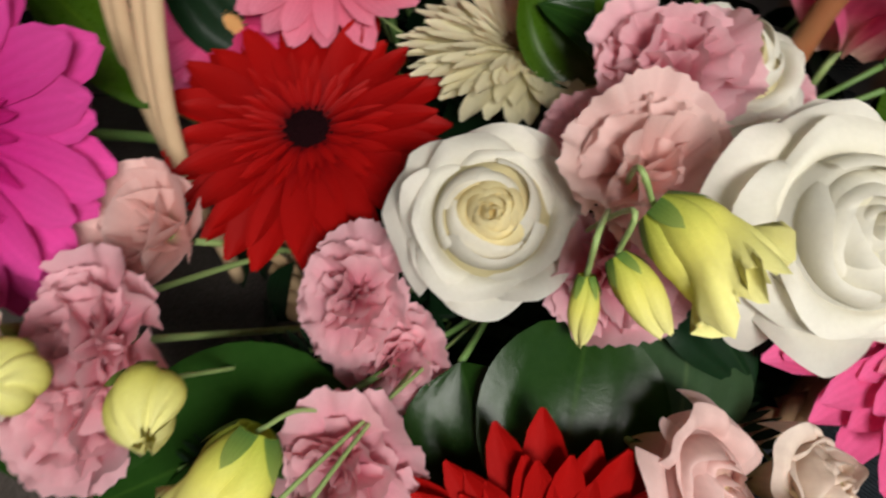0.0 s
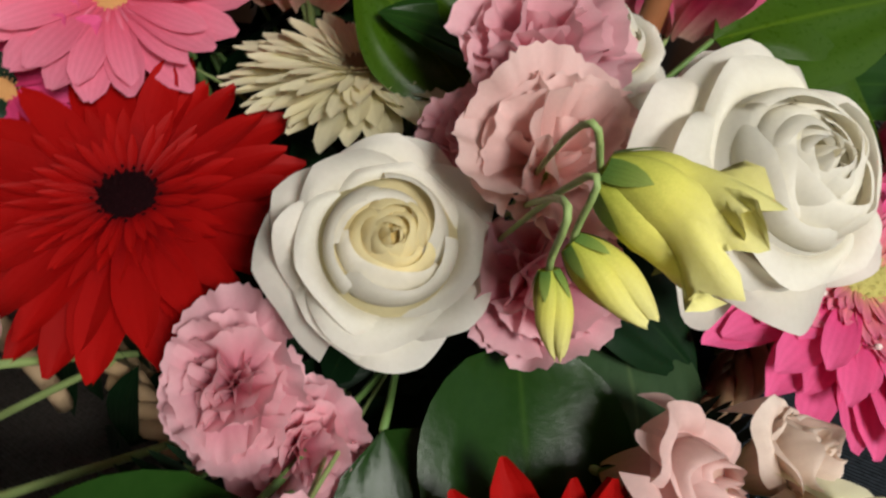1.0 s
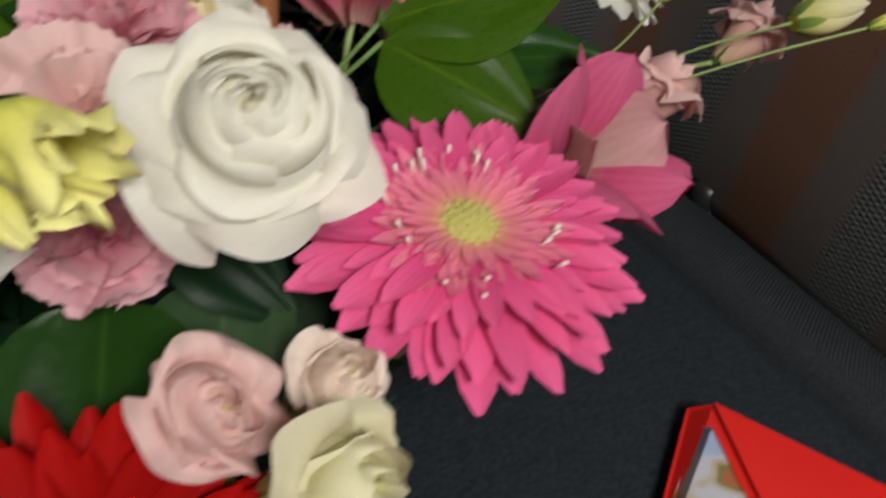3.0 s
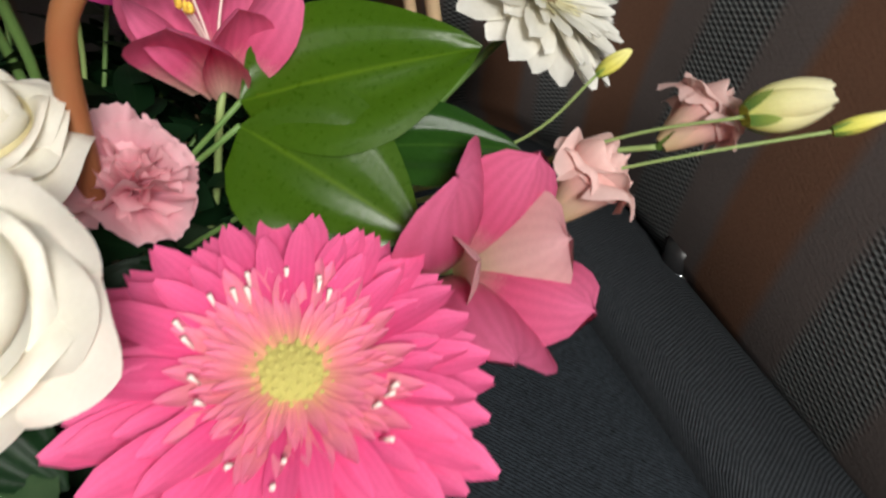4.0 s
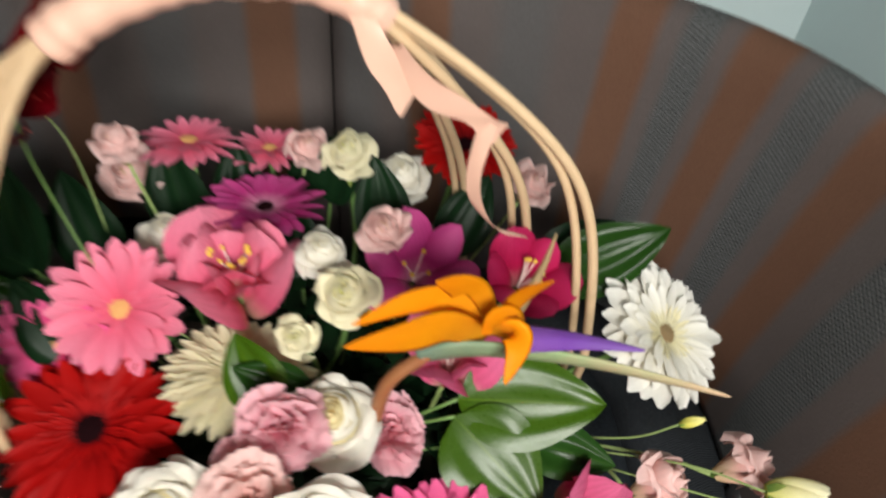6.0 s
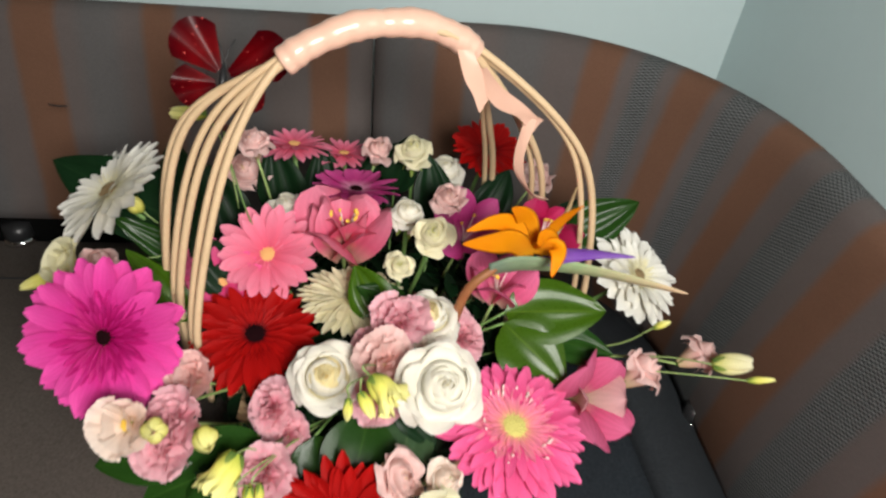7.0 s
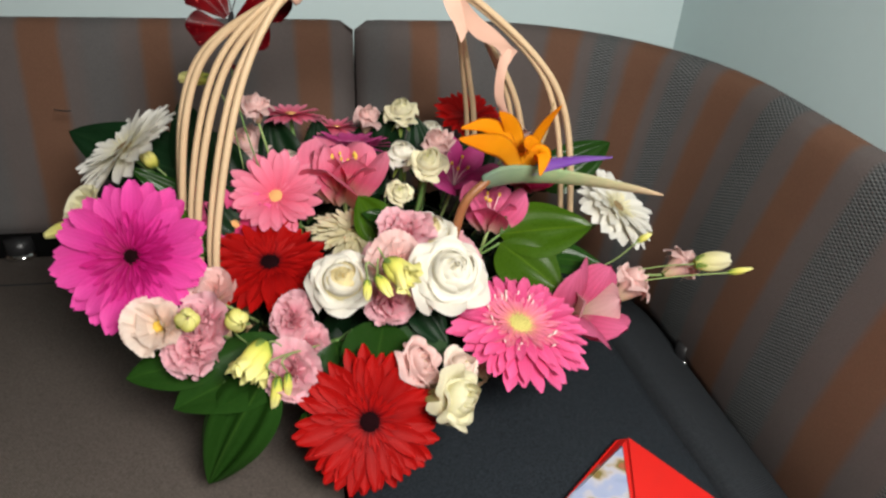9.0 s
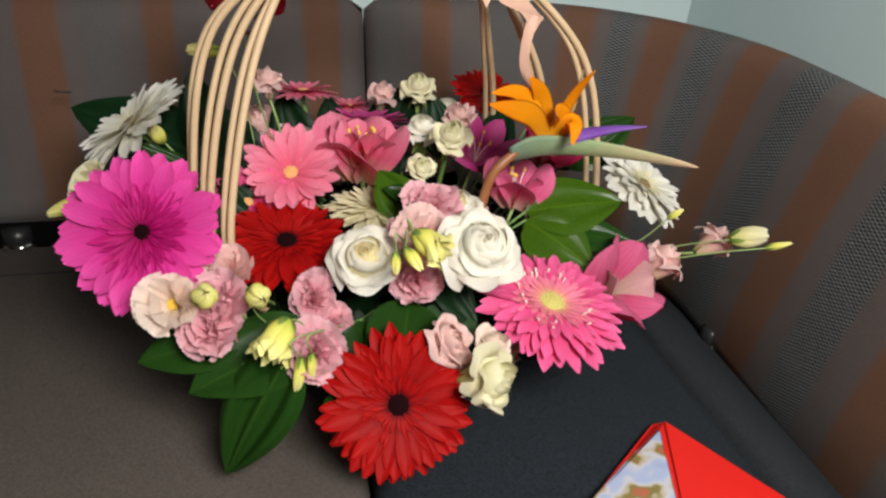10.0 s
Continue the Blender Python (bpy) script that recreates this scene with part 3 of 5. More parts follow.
# shade and cord invented for the added light; no such lamp is known here
def build_added_lamp():
    lamp_ob = thing("added_lamp", pose(*LAMP), "unseen white lamp added to light the basket", "lamp")
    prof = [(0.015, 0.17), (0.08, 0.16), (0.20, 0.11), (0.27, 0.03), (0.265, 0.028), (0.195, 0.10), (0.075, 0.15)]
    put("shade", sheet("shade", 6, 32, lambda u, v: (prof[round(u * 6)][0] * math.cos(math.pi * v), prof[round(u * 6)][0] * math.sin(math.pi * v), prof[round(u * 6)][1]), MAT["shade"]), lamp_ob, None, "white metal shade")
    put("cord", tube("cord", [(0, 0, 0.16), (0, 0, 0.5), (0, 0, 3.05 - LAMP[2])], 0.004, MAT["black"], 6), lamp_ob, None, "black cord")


build_added_lamp()


# ---- the basket ----
ROOT = Vector((0.03, 0.07, 0.55))  # where the stems go into the wet foam
BASE_Z = seat_z(0.03, 0.06) + 0.008
RX, RY, RIM_Z = 0.185, 0.155, 0.605
TOP_CENTRE = Vector((0.012, 0.135, 1.018))


def bowl(h):
    """The basket's half axes at a height from 0 (foot) to 1 (rim)."""
    k = 0.62 + 0.38 * h**0.8
    return RX * k, RY * k


def build_basket():
    basket = thing("flower_basket", pose(0, 0, 0), "wicker basket with a tall cane handle on the seat", "basket")
    cx, cy = 0.03, 0.06
    stakes = 36
    put("bottom", sheet("bottom", 3, 40, lambda u, v: (cx + RX * 0.64 * u * math.cos(math.pi * v), cy + RY * 0.64 * u * math.sin(math.pi * v), BASE_Z + 0.004), MAT["wicker"]), basket)
    for k in range(stakes):
        a = 2 * math.pi * k / stakes
        pts = []
        for i in range(7):
            h = i / 6
            rx, ry = bowl(h)
            pts.append((cx + rx * math.cos(a), cy + ry * math.sin(a), BASE_Z + (RIM_Z - BASE_Z) * h))
        put("stake", tube("stake", pts, 0.002, MAT["wicker"], 6), basket)
    rows = 14
    for r in range(rows):
        h = (r + 0.5) / rows
        rx, ry = bowl(h)
        pts = []
        for k in range(stakes * 4 + 1):
            a = 2 * math.pi * k / (stakes * 4)
            wob = 0.0032 * math.cos(a * stakes / 2 + math.pi * r)
            pts.append((cx + (rx + wob) * math.cos(a), cy + (ry + wob) * math.sin(a), BASE_Z + (RIM_Z - BASE_Z) * h))
        put("weaver", tube("weaver", pts, 0.0036, MAT["wicker"], 6, False), basket)
    for ph in (0, 2.09, 4.19):
        pts = []
        for k in range(181):
            a = 2 * math.pi * k / 180
            w = a * 22 + ph
            pts.append((cx + (RX + 0.005 * math.cos(w)) * math.cos(a), cy + (RY + 0.005 * math.cos(w)) * math.sin(a), RIM_Z + 0.004 + 0.005 * math.sin(w)))
        put("rim_braid", tube("rim_braid", pts, 0.0042, MAT["wicker"], 6, False), basket)
    bm = bmesh.new()
    bmesh.ops.create_uvsphere(bm, u_segments=24, v_segments=12, radius=1.0, matrix=Matrix.Translation((cx, cy, 0.565)) @ Matrix.Diagonal((RX * 0.9, RY * 0.9, 0.065, 1)))
    part("foam", bm, MAT["moss"], basket, "dark wet floral foam")
    # canes of the handle: foot left, shoulder left, top, shoulder right, foot right
    lefts = [((-0.176, 0.018, 0.60), (-0.176, 0.02, 0.73), (-0.135, 0.075, 0.90)), ((-0.181, 0.028, 0.60), (-0.183, 0.03, 0.735), (-0.143, 0.082, 0.90)), ((-0.196, 0.05, 0.60), (-0.198, 0.055, 0.745), (-0.155, 0.095, 0.905)),
             ((-0.203, 0.06, 0.60), (-0.206, 0.066, 0.75), (-0.163, 0.10, 0.91)), ((-0.213, 0.085, 0.60), (-0.218, 0.09, 0.755), (-0.18, 0.115, 0.91)), ((-0.216, 0.10, 0.60), (-0.222, 0.105, 0.76), (-0.186, 0.12, 0.91))]
    rights = [((0.278, 0.125, 0.60), (0.284, 0.128, 0.70), (0.245, 0.15, 0.87)), ((0.264, 0.13, 0.60), (0.272, 0.135, 0.70), (0.232, 0.155, 0.875)), ((0.236, 0.205, 0.60), (0.236, 0.21, 0.70), (0.206, 0.195, 0.84)),
              ((0.222, 0.215, 0.60), (0.222, 0.22, 0.70), (0.195, 0.2, 0.845)), ((0.182, 0.285, 0.60), (0.181, 0.29, 0.70), (0.158, 0.25, 0.83)), ((0.172, 0.29, 0.60), (0.171, 0.295, 0.70), (0.15, 0.255, 0.83))]
    for k, (l, r) in enumerate(zip(lefts, rights)):
        o = Vector((0, 0.004 * math.sin(k * 2.1), 0.004 * math.cos(k * 2.1)))
        pts = [*map(Vector, l), Vector((-0.072, 0.112, 0.993)) + o, TOP_CENTRE + o + Vector((0, 0, -0.004)), Vector((0.095, 0.152, 0.995)) + o, *[Vector(q) for q in reversed(r)]]
        put("cane", tube("cane", spline(pts, 12), 0.0037 if k % 2 else 0.0043, MAT["cane"], 8), basket)
    return basket


build_basket()


def build_ribbon():
    ribbon = thing("satin_ribbon", pose(0, 0, 0), "peach satin ribbon wrapped round the basket handle with tails", "ribbon")
    line = spline([(-0.082, 0.11, 0.985), (-0.06, 0.115, 1.0), (-0.02, 0.125, 1.016), TOP_CENTRE, (0.05, 0.143, 1.016), (0.085, 0.151, 1.001), (0.105, 0.155, 0.986)], 14)
    put("wrap", tube("wrap", line, lambda u: 0.0138 + 0.0005 * math.sin(u * 75) + 0.0006 * math.sin(u * 23), MAT["ribbon"], 18), ribbon, None, "satin wrapped in overlapping turns")

    def tail(points, width, twist0, twist1):
        line = spline(points, 10)
        n = len(line) - 1

        def fn(u, v):
            i = round(u * n)
            d = (line[min(i + 1, n)] - line[max(i - 1, 0)]).normalized()
            a = twist0 + (twist1 - twist0) * u
            side = d.cross(Vector((0, -1, 0.3))).normalized()
            up = d.cross(side)
            w = width * (0.5 if u < 0.98 else 0.42) * v
            return line[i] + (side * math.cos(a) + up * math.sin(a)) * w + Vector((0, 0.0, 0.0025 * math.sin(9 * u + 2 * v)))

        return sheet("tail", n, 4, fn, MAT["ribbon"])

    put("tail", tail([(0.092, 0.138, 0.995), (0.102, 0.132, 0.972), (0.112, 0.134, 0.95), (0.12, 0.137, 0.935)], 0.017, 0.2, -0.5), ribbon)
    put("tail", tail([(0.11, 0.14, 0.975), (0.135, 0.135, 0.945), (0.165, 0.14, 0.925), (0.185, 0.15, 0.905)], 0.018, 0.6, 0.1), ribbon)
    put("tail", tail([(0.175, 0.145, 0.92), (0.168, 0.14, 0.88), (0.172, 0.138, 0.85), (0.19, 0.142, 0.822), (0.215, 0.15, 0.806)], 0.012, 0.3, 1.3), ribbon)


build_ribbon()


# ---- flowers ----
RNG = random.Random(7)


def stem_of(flower, m, mat="stem", radius=0.0025, drop=0.0, root=None, name="stem", via=None):
    """A stem from the back of a flower down into the foam."""
    inv = m.inverted()
    start = Vector((0, 0, drop))
    away = m.to_3x3() @ Vector((0, 0, -1))
    a = m @ start
    root = Vector(root) if root else ROOT + Vector((RNG.uniform(-0.05, 0.05), RNG.uniform(-0.05, 0.05), 0))
    d = (root - a).length
    mid = Vector(via) if via else a + away.normalized() * d * 0.3 + (root - a) * 0.25
    pts = [inv @ p for p in spline([a, mid, root], 7)]
    k = m.to_scale().x
    return put(name, tube(name, pts, radius / k, MAT[mat], 7), flower)


def ray_petal(name, mat, width, tip, droop, lift, seed, r0=0.12):
    """One ray petal, one unit long from the flower's middle. tip: 0 round to 1 pointed."""
    g = random.Random(seed)
    bend, twist, notch = g.uniform(-0.05, 0.05), g.uniform(-0.25, 0.25), g.uniform(0.0, 0.03)

    def fn(u, v):
        r = r0 + (1 - r0) * u
        w = width * (0.35 + 0.65 * min(1, u * 1.6) ** 0.8) * (max(0.0, 1 - u ** (6 - 3 * tip)) ** (0.5 + 0.35 * tip) + 0.06 + 0.22 * (1 - tip))
        z = lift * u - droop * u * u + width * 0.16 * v * v - 0.05 * width * math.cos(v * 9) * u
        r -= notch * (1 - abs(v)) * u**8
        return (w * v + bend * u * u, r, z + twist * w * v * u)

    return sheet(name, 8, 4, fn, mat)


def flower_disc(name, radius, height, mat, florets=70, cone=0.09):
    """The middle of a daisy: a low dome of small florets set in a spiral."""
    verts, faces = [], []
    ring = 14
    for j in range(5):
        rr = radius * j / 4
        for k in range(ring):
            a = 2 * math.pi * k / ring
            verts.append((rr * math.cos(a), rr * math.sin(a), height * (1 - (j / 4) ** 2)))
    for j in range(4):
        for k in range(ring):
            a, b = j * ring + k, j * ring + (k + 1) % ring
            faces.append((a, a + ring, b + ring, b))
    for i in range(florets):
        rr = radius * math.sqrt((i + 0.5) / florets) * 1.02
        a = i * 2.39996
        c = Vector((rr * math.cos(a), rr * math.sin(a), height * (1 - (rr / radius) ** 2)))
        s = radius * cone * (0.8 + 0.5 * rr / radius)
        tip = c + Vector((c.x * 0.10, c.y * 0.10, s * 1.5))
        base = len(verts)
        for k in range(4):
            b = a + k * math.pi / 2
            verts.append(c + Vector((math.cos(b) * s, math.sin(b) * s, -s * 0.3)))
        verts.append(tip)
        faces += [(base + k, base + (k + 1) % 4, base + 4) for k in range(4)]
    return mesh_from(name, verts, faces, mat)


def gerbera(centre, normal, radius, mat, disc, label, rows, disc_r=0.17, disc_h=0.05, tip=0.5, inner=None, inner_rows=(), spin=0.0, seed=1, filaments=0, root=None, stem_mat="stem"):
    """rows: (count, length, width, lift, droop) of each whorl of ray petals."""
    m = facing(centre, normal, spin, radius)
    fl = thing("gerbera", m, label, "gerbera", "gerberas in the basket")
    g = random.Random(seed)
    for w, (count, length, width, lift, droop) in enumerate(rows):
        meshes = [ray_petal("petal", MAT[mat], width, tip, droop, lift, seed * 31 + w * 7 + k) for k in range(4)]
        for i in range(count):
            a = 360 * (i + 0.5 * (w % 2)) / count + g.uniform(-3.5, 3.5)
            s = length * g.uniform(0.93, 1.06)
            put("petal", g.choice(meshes), fl, Matrix.Rotation(radians(a), 4, "Z") @ Matrix.Rotation(radians(g.uniform(-5, 4)), 4, "X") @ Matrix.Rotation(radians(g.uniform(-5, 5)), 4, "Y") @ Matrix.Translation((0, 0, 0.012 * w)) @ Matrix.Scale(s, 4))
    for w, (count, length, width, lift) in enumerate(inner_rows):
        verts_mesh = [ray_petal("floret", MAT[inner], width, 0.9, -0.03, lift, seed * 17 + w * 5 + k, 0.3) for k in range(3)]
        for i in range(count):
            a = 360 * (i + 0.5 * w) / count + g.uniform(-4, 4)
            put("floret", g.choice(verts_mesh), fl, Matrix.Rotation(radians(a), 4, "Z") @ Matrix.Translation((0, 0, 0.03 + 0.012 * w)) @ Matrix.Scale(length * g.uniform(0.85, 1.1), 4))
    put("disc", flower_disc("disc", disc_r, disc_h, MAT[disc]), fl, Matrix.Translation((0, 0, 0.03)))["kind"] = "stuff"
    for i in range(filaments):
        a, rr = g.uniform(0, 6.28), g.uniform(0.36, 0.5)
        p = Vector((rr * math.cos(a), rr * math.sin(a), 0.05))
        q = p * 1.12 + Vector((0, 0, 0.10))
        put("filament", tube("filament", [p, (p + q) / 2, q], lambda u: 0.004 + 0.010 * u, MAT["filament"], 5), fl)
    cal = sheet("calyx", 3, 12, lambda u, v: ((0.06 + 0.22 * u) * math.cos(math.pi * v), (0.06 + 0.22 * u) * math.sin(math.pi * v), -0.16 + 0.13 * u), MAT["sepal"])
    put("calyx", cal, fl)
    stem_of(fl, m, stem_mat, 0.003, -0.15, root)
    return fl


def rose_petals(seed, count, heart, outer, openness, frill=0.04, fall=0.46, dome=0.62):
    """The petals of one rose, one unit in radius, from the heart outwards."""
    g = random.Random(seed)
    made = []
    for i in range(count):
        t = i / (count - 1)
        a0 = i * 2.39996 + g.uniform(-0.2, 0.2)
        inner = t < 0.52
        q = t / 0.52 if inner else (t - 0.52) / 0.48
        r_top = 0.10 + 0.45 * q if inner else (0.62 + 0.36 * q + g.uniform(-0.05, 0.06)) * openness
        z_top = (0.36 - 0.08 * q if inner else 0.24 - fall * q) + g.uniform(-0.02, 0.02)
        half = (1.9 - 0.65 * q if inner else (1.05 if fall > 0.3 else 1.35) - 0.25 * q) + g.uniform(-0.1, 0.1)
        curl = g.uniform(0.18, 0.36)
        ph, wave = g.uniform(0, 6.28), (0.55 * frill if inner else frill) * g.uniform(0.7, 1.4)
        lean, peak, skew = g.uniform(-0.08, 0.08), g.uniform(0.04, 0.09) * (1 if fall > 0.3 else 0.5), g.uniform(0.02, 0.09)

        def fn(u, v, inner=inner, q=q, r_top=r_top, z_top=z_top, half=half, curl=curl, ph=ph, wave=wave, a0=a0, lean=lean, peak=peak, skew=skew):
            a = a0 + v * half * (0.4 + 0.6 * math.sin(min(1, u * 1.3) * math.pi / 2))
            edge = max(0.0, (u - 0.66) / 0.34)
            if inner:
                belly = min(1.0, u / 0.62)
                close = max(0.0, (u - 0.62) / 0.38)
                r = 0.02 + (r_top - 0.02) * math.sin(belly * math.pi / 2) ** 0.8 - r_top * (0.60 - 0.40 * q) * close**1.5 + 0.07 * v * u * (0.3 + q)
                z = -0.45 + (z_top + 0.45) * (1 - (1 - u) ** 1.5) - 0.09 * abs(v) ** 3 * u
            else:
                r = 0.14 + (r_top - 0.14) * u ** (0.62 + 0.2 * q) * (1 - 0.13 * abs(v) ** 2.5) + peak * edge * max(0, 1 - 2.2 * abs(v))
                z = -0.62 + (z_top + 0.62) * (1 - (1 - u) ** (1.35 + 0.5 * q)) - 0.12 * v * v * u
                r += curl * edge * edge * 0.20
                z -= curl * edge * edge * (0.22 + 0.75 * abs(v))
                r *= 1 + skew * v * u
            r += wave * edge * math.sin(3 * v + ph) + lean * u * v
            z += wave * edge * (math.cos(4 * v + ph) + (0.4 if fall < 0.3 else 0.22) * math.sin(9 * v + 2 * ph))
            return (r * math.cos(a), r * math.sin(a), z)

        made.append(sheet("petal", 12, 20 if fall > 0.3 else 24, fn, MAT[heart] if t < 0.36 else MAT[outer]))
    # a solid dome added to fill the middle, so gaps between petals stay bright
    swirl = lambda r, a: 0.022 * math.sin(3 * a + 14 * r) * min(1, 4 * r)

    def dome_fn(u, v):
        r, a = dome * 0.95 * openness * u, math.pi * v
        return (r * math.cos(a), r * math.sin(a), -0.15 + 0.40 * math.sqrt(max(0.0, 1 - 0.97 * u * u)) + swirl(u, a))

    made.append(sheet("filler_dome", 12, 36, dome_fn, MAT[heart]))
    return made


ROSES = [rose_petals(11, 31, "rose_heart", "rose", 1.0, 0.055), rose_petals(23, 30, "rose", "rose", 1.0, 0.06), rose_petals(41, 17, "rose", "rose", 0.82), rose_petals(57, 17, "liz_yellow", "cream", 0.85, 0.07)]
CUPS = {k: [rose_petals(70 + 9 * i + 3 * j, 14, k, k, 0.8, 0.10, 0.10, 0.7) for j in range(2)] for i, k in enumerate(("liz_pale", "liz_blush", "liz_yellow"))}


def rose(centre, normal, radius, kind, label, spin=0.0, root=None):
    m = facing(centre, normal, spin, radius)
    fl = thing("rose", m, label, "rose", "roses in the basket")
    # the last mesh of the list is the added dome, not a petal
    for me in ROSES[kind]:
        put("petal", me, fl)
    for k in range(5):
        a = k * 2 * math.pi / 5
        put("sepal", SEPAL, fl, Matrix.Rotation(a, 4, "Z") @ pose(0, 0.05, -0.72, -30))
    stem_of(fl, m, "stem", 0.003, -0.72, root)
    return fl


SEPAL = sheet("sepal", 5, 2, lambda u, v: (0.16 * v * (1 - u) ** 0.7 * (0.4 + u), 0.05 + 0.62 * u, -0.30 * u * u), MAT["sepal"])


def ruffled_petal(mat, seed, spread=0.62, ruffle=0.10, length=1.0, cup=0.35, frill=0.03, nu=10, nv=28):
    """A fan-shaped petal with a waved, finely toothed edge."""
    g = random.Random(seed)
    p1, p2, p3, k1 = g.uniform(0, 6.28), g.uniform(0, 6.28), g.uniform(0, 6.28), g.uniform(2.4, 4.0)
    teeth = [math.sin(2.6 * k + p1) * g.uniform(0.3, 1) for k in range(nv + 1)]

    def fn(u, v):
        a = v * spread * (0.55 + 0.45 * u)
        r = length * u * (1 - 0.10 * v * v) + frill * teeth[round((v + 1) / 2 * nv)] * max(0, u - 0.6) * 2.5
        z = cup * (u**1.4) + ruffle * u * u * (math.sin(k1 * v + p1) + 0.42 * math.sin(2.3 * k1 * v + p2 + 2 * u)) + 0.22 * ruffle * max(0.0, u - 0.7) / 0.3 * math.sin(15 * v + p3)
        x = r * math.sin(a) + 0.03 * u * math.sin(3 * v + p3)
        return (x, r * math.cos(a), z)

    return sheet("petal", nu, nv, fn, MAT[mat])


PETAL_BANK = {}


def bank(mat, **kw):
    key = (mat, tuple(sorted(kw.items())))
    if key not in PETAL_BANK:
        PETAL_BANK[key] = [ruffled_petal(mat, 100 + 13 * k, **kw) for k in range(5)]
    return PETAL_BANK[key]


def blossom(centre, normal, radius, mat, label, whorls, spin=0.0, seed=1, kind="lisianthus", heart=None, root=None, stretch=(1, 1), via=None, **kw):
    """A ruffled blossom; whorls: (count, length, opening angle) from the outside in."""
    radius *= 1.28
    m = facing(centre, normal, spin, radius)
    fl = thing(kind, m, label, kind.replace("_", " "), kind.replace("_", " ") + " blossoms in the basket")
    g = random.Random(seed)
    sq = Matrix.Diagonal((stretch[0], stretch[1], 1, 1))
    if whorls == "cup":
        for me in CUPS[mat][seed % 2]:
            put("petal", me, fl, sq @ Matrix.Diagonal((0.86, 0.86, 1.25, 1)))
    for w, (count, length, open_deg) in enumerate(whorls if whorls != "cup" else ()):
        petals = bank(mat, **kw)
        for i in range(count):
            a = 360 * (i + 0.5 * (w % 2)) / count + g.uniform(-14, 14)
            put("petal", g.choice(petals), fl, sq @ Matrix.Translation((0, 0, -0.35)) @ Matrix.Rotation(radians(a), 4, "Z") @ Matrix.Rotation(radians(90 - open_deg + g.uniform(-9, 9)), 4, "X") @ Matrix.Scale(length * g.uniform(0.88, 1.1), 4))
    if heart:
        put("heart", flower_disc("heart", 0.14, 0.12, MAT[heart], 24, 0.2), fl, Matrix.Translation((0, 0, -0.12)))
    cal = tube("calyx", [(0, 0, -0.85), (0, 0, -0.6), (0, 0, -0.3)], lambda u: 0.05 + 0.16 * u, MAT["sepal"], 8)
    put("calyx", cal, fl)
    stem_of(fl, m, "stem_pale", 0.0017, -0.8, root, via=via)
    return fl


def bud(base, direction, length, width, label, mat="bud", seed=1, root=None, via=None, frilly=0.05, open_tip=0.0):
    """A half-closed, twisted lisianthus bud on a thin stem."""
    m = facing(base, direction, RNG.uniform(0, 360), length)
    fl = thing("bud", m, label, "flower bud", "buds in the basket")
    w = width / length
    g = random.Random(seed)
    for k in range(4):
        a0 = k * math.pi / 2 + g.uniform(-0.2, 0.2)
        ph, tl = g.uniform(0, 6.28), g.uniform(0.92, 1.04)

        def fn(u, v, a0=a0, ph=ph, tl=tl):
            a = a0 + v * 1.05 + 1.0 * u
            r = w * 0.5 * (0.12 + 0.88 * math.sin(math.pi * min(1.0, 0.10 + 0.885 * u)) ** 0.8) * (0.8 + 0.2 * math.cos(2 * v)) + w * open_tip * 1.15 * max(0.0, (u - 0.5) / 0.5) ** 1.4
            r += frilly * max(0, u - 0.62) * (0.8 * math.sin(5 * v + ph) + 0.4 * math.sin(13 * v + 2 * ph))
            return (r * math.cos(a), r * math.sin(a), u * tl - 0.10 * v * v * u + frilly * max(0, u - 0.7) * math.sin(9 * v + ph))

        put("petal", sheet("petal", 12, 14, fn, MAT[mat]), fl)
    def hug(u, v):
        x = 0.30 * u
        r = w * 0.5 * (0.12 + 0.88 * math.sin(math.pi * (0.10 + 0.885 * x)) ** 0.8) * 1.04 + 0.006
        b = 0.5 * v * (1 - u) ** 0.8
        return (r * math.cos(b), r * math.sin(b), x * 0.98)

    leafy = sheet("sepal", 4, 2, hug, MAT["sepal"])
    for k in range(5):
        put("sepal", leafy, fl, Matrix.Rotation(k * 1.257, 4, "Z"))
    stem_of(fl, m, "stem_pale", 0.0009, 0.02, root, via=via)
    return fl


def tepal(mat, width, length, flare, seed, tip=0.5):
    g = random.Random(seed)
    tw, ph = g.uniform(-0.3, 0.3), g.uniform(0, 6.28)

    def fn(u, v):
        w = width * (0.18 + 0.82 * math.sin(math.pi * min(1.0, 0.08 + u * 0.72)) ** 0.9) * (max(0.0, 1 - u**4) ** 0.6 + 0.04)
        out = 0.05 + flare * u**1.7
        z = length * (u - 0.28 * flare * u**2.2)
        y = out + 0.28 * w * v * v * 2 + 0.02 * math.sin(6 * v + ph) * u
        return (w * v + tw * 0.1 * u * u, y, z + tw * w * v * u)

    return sheet("tepal", 8, 6, fn, MAT[mat])


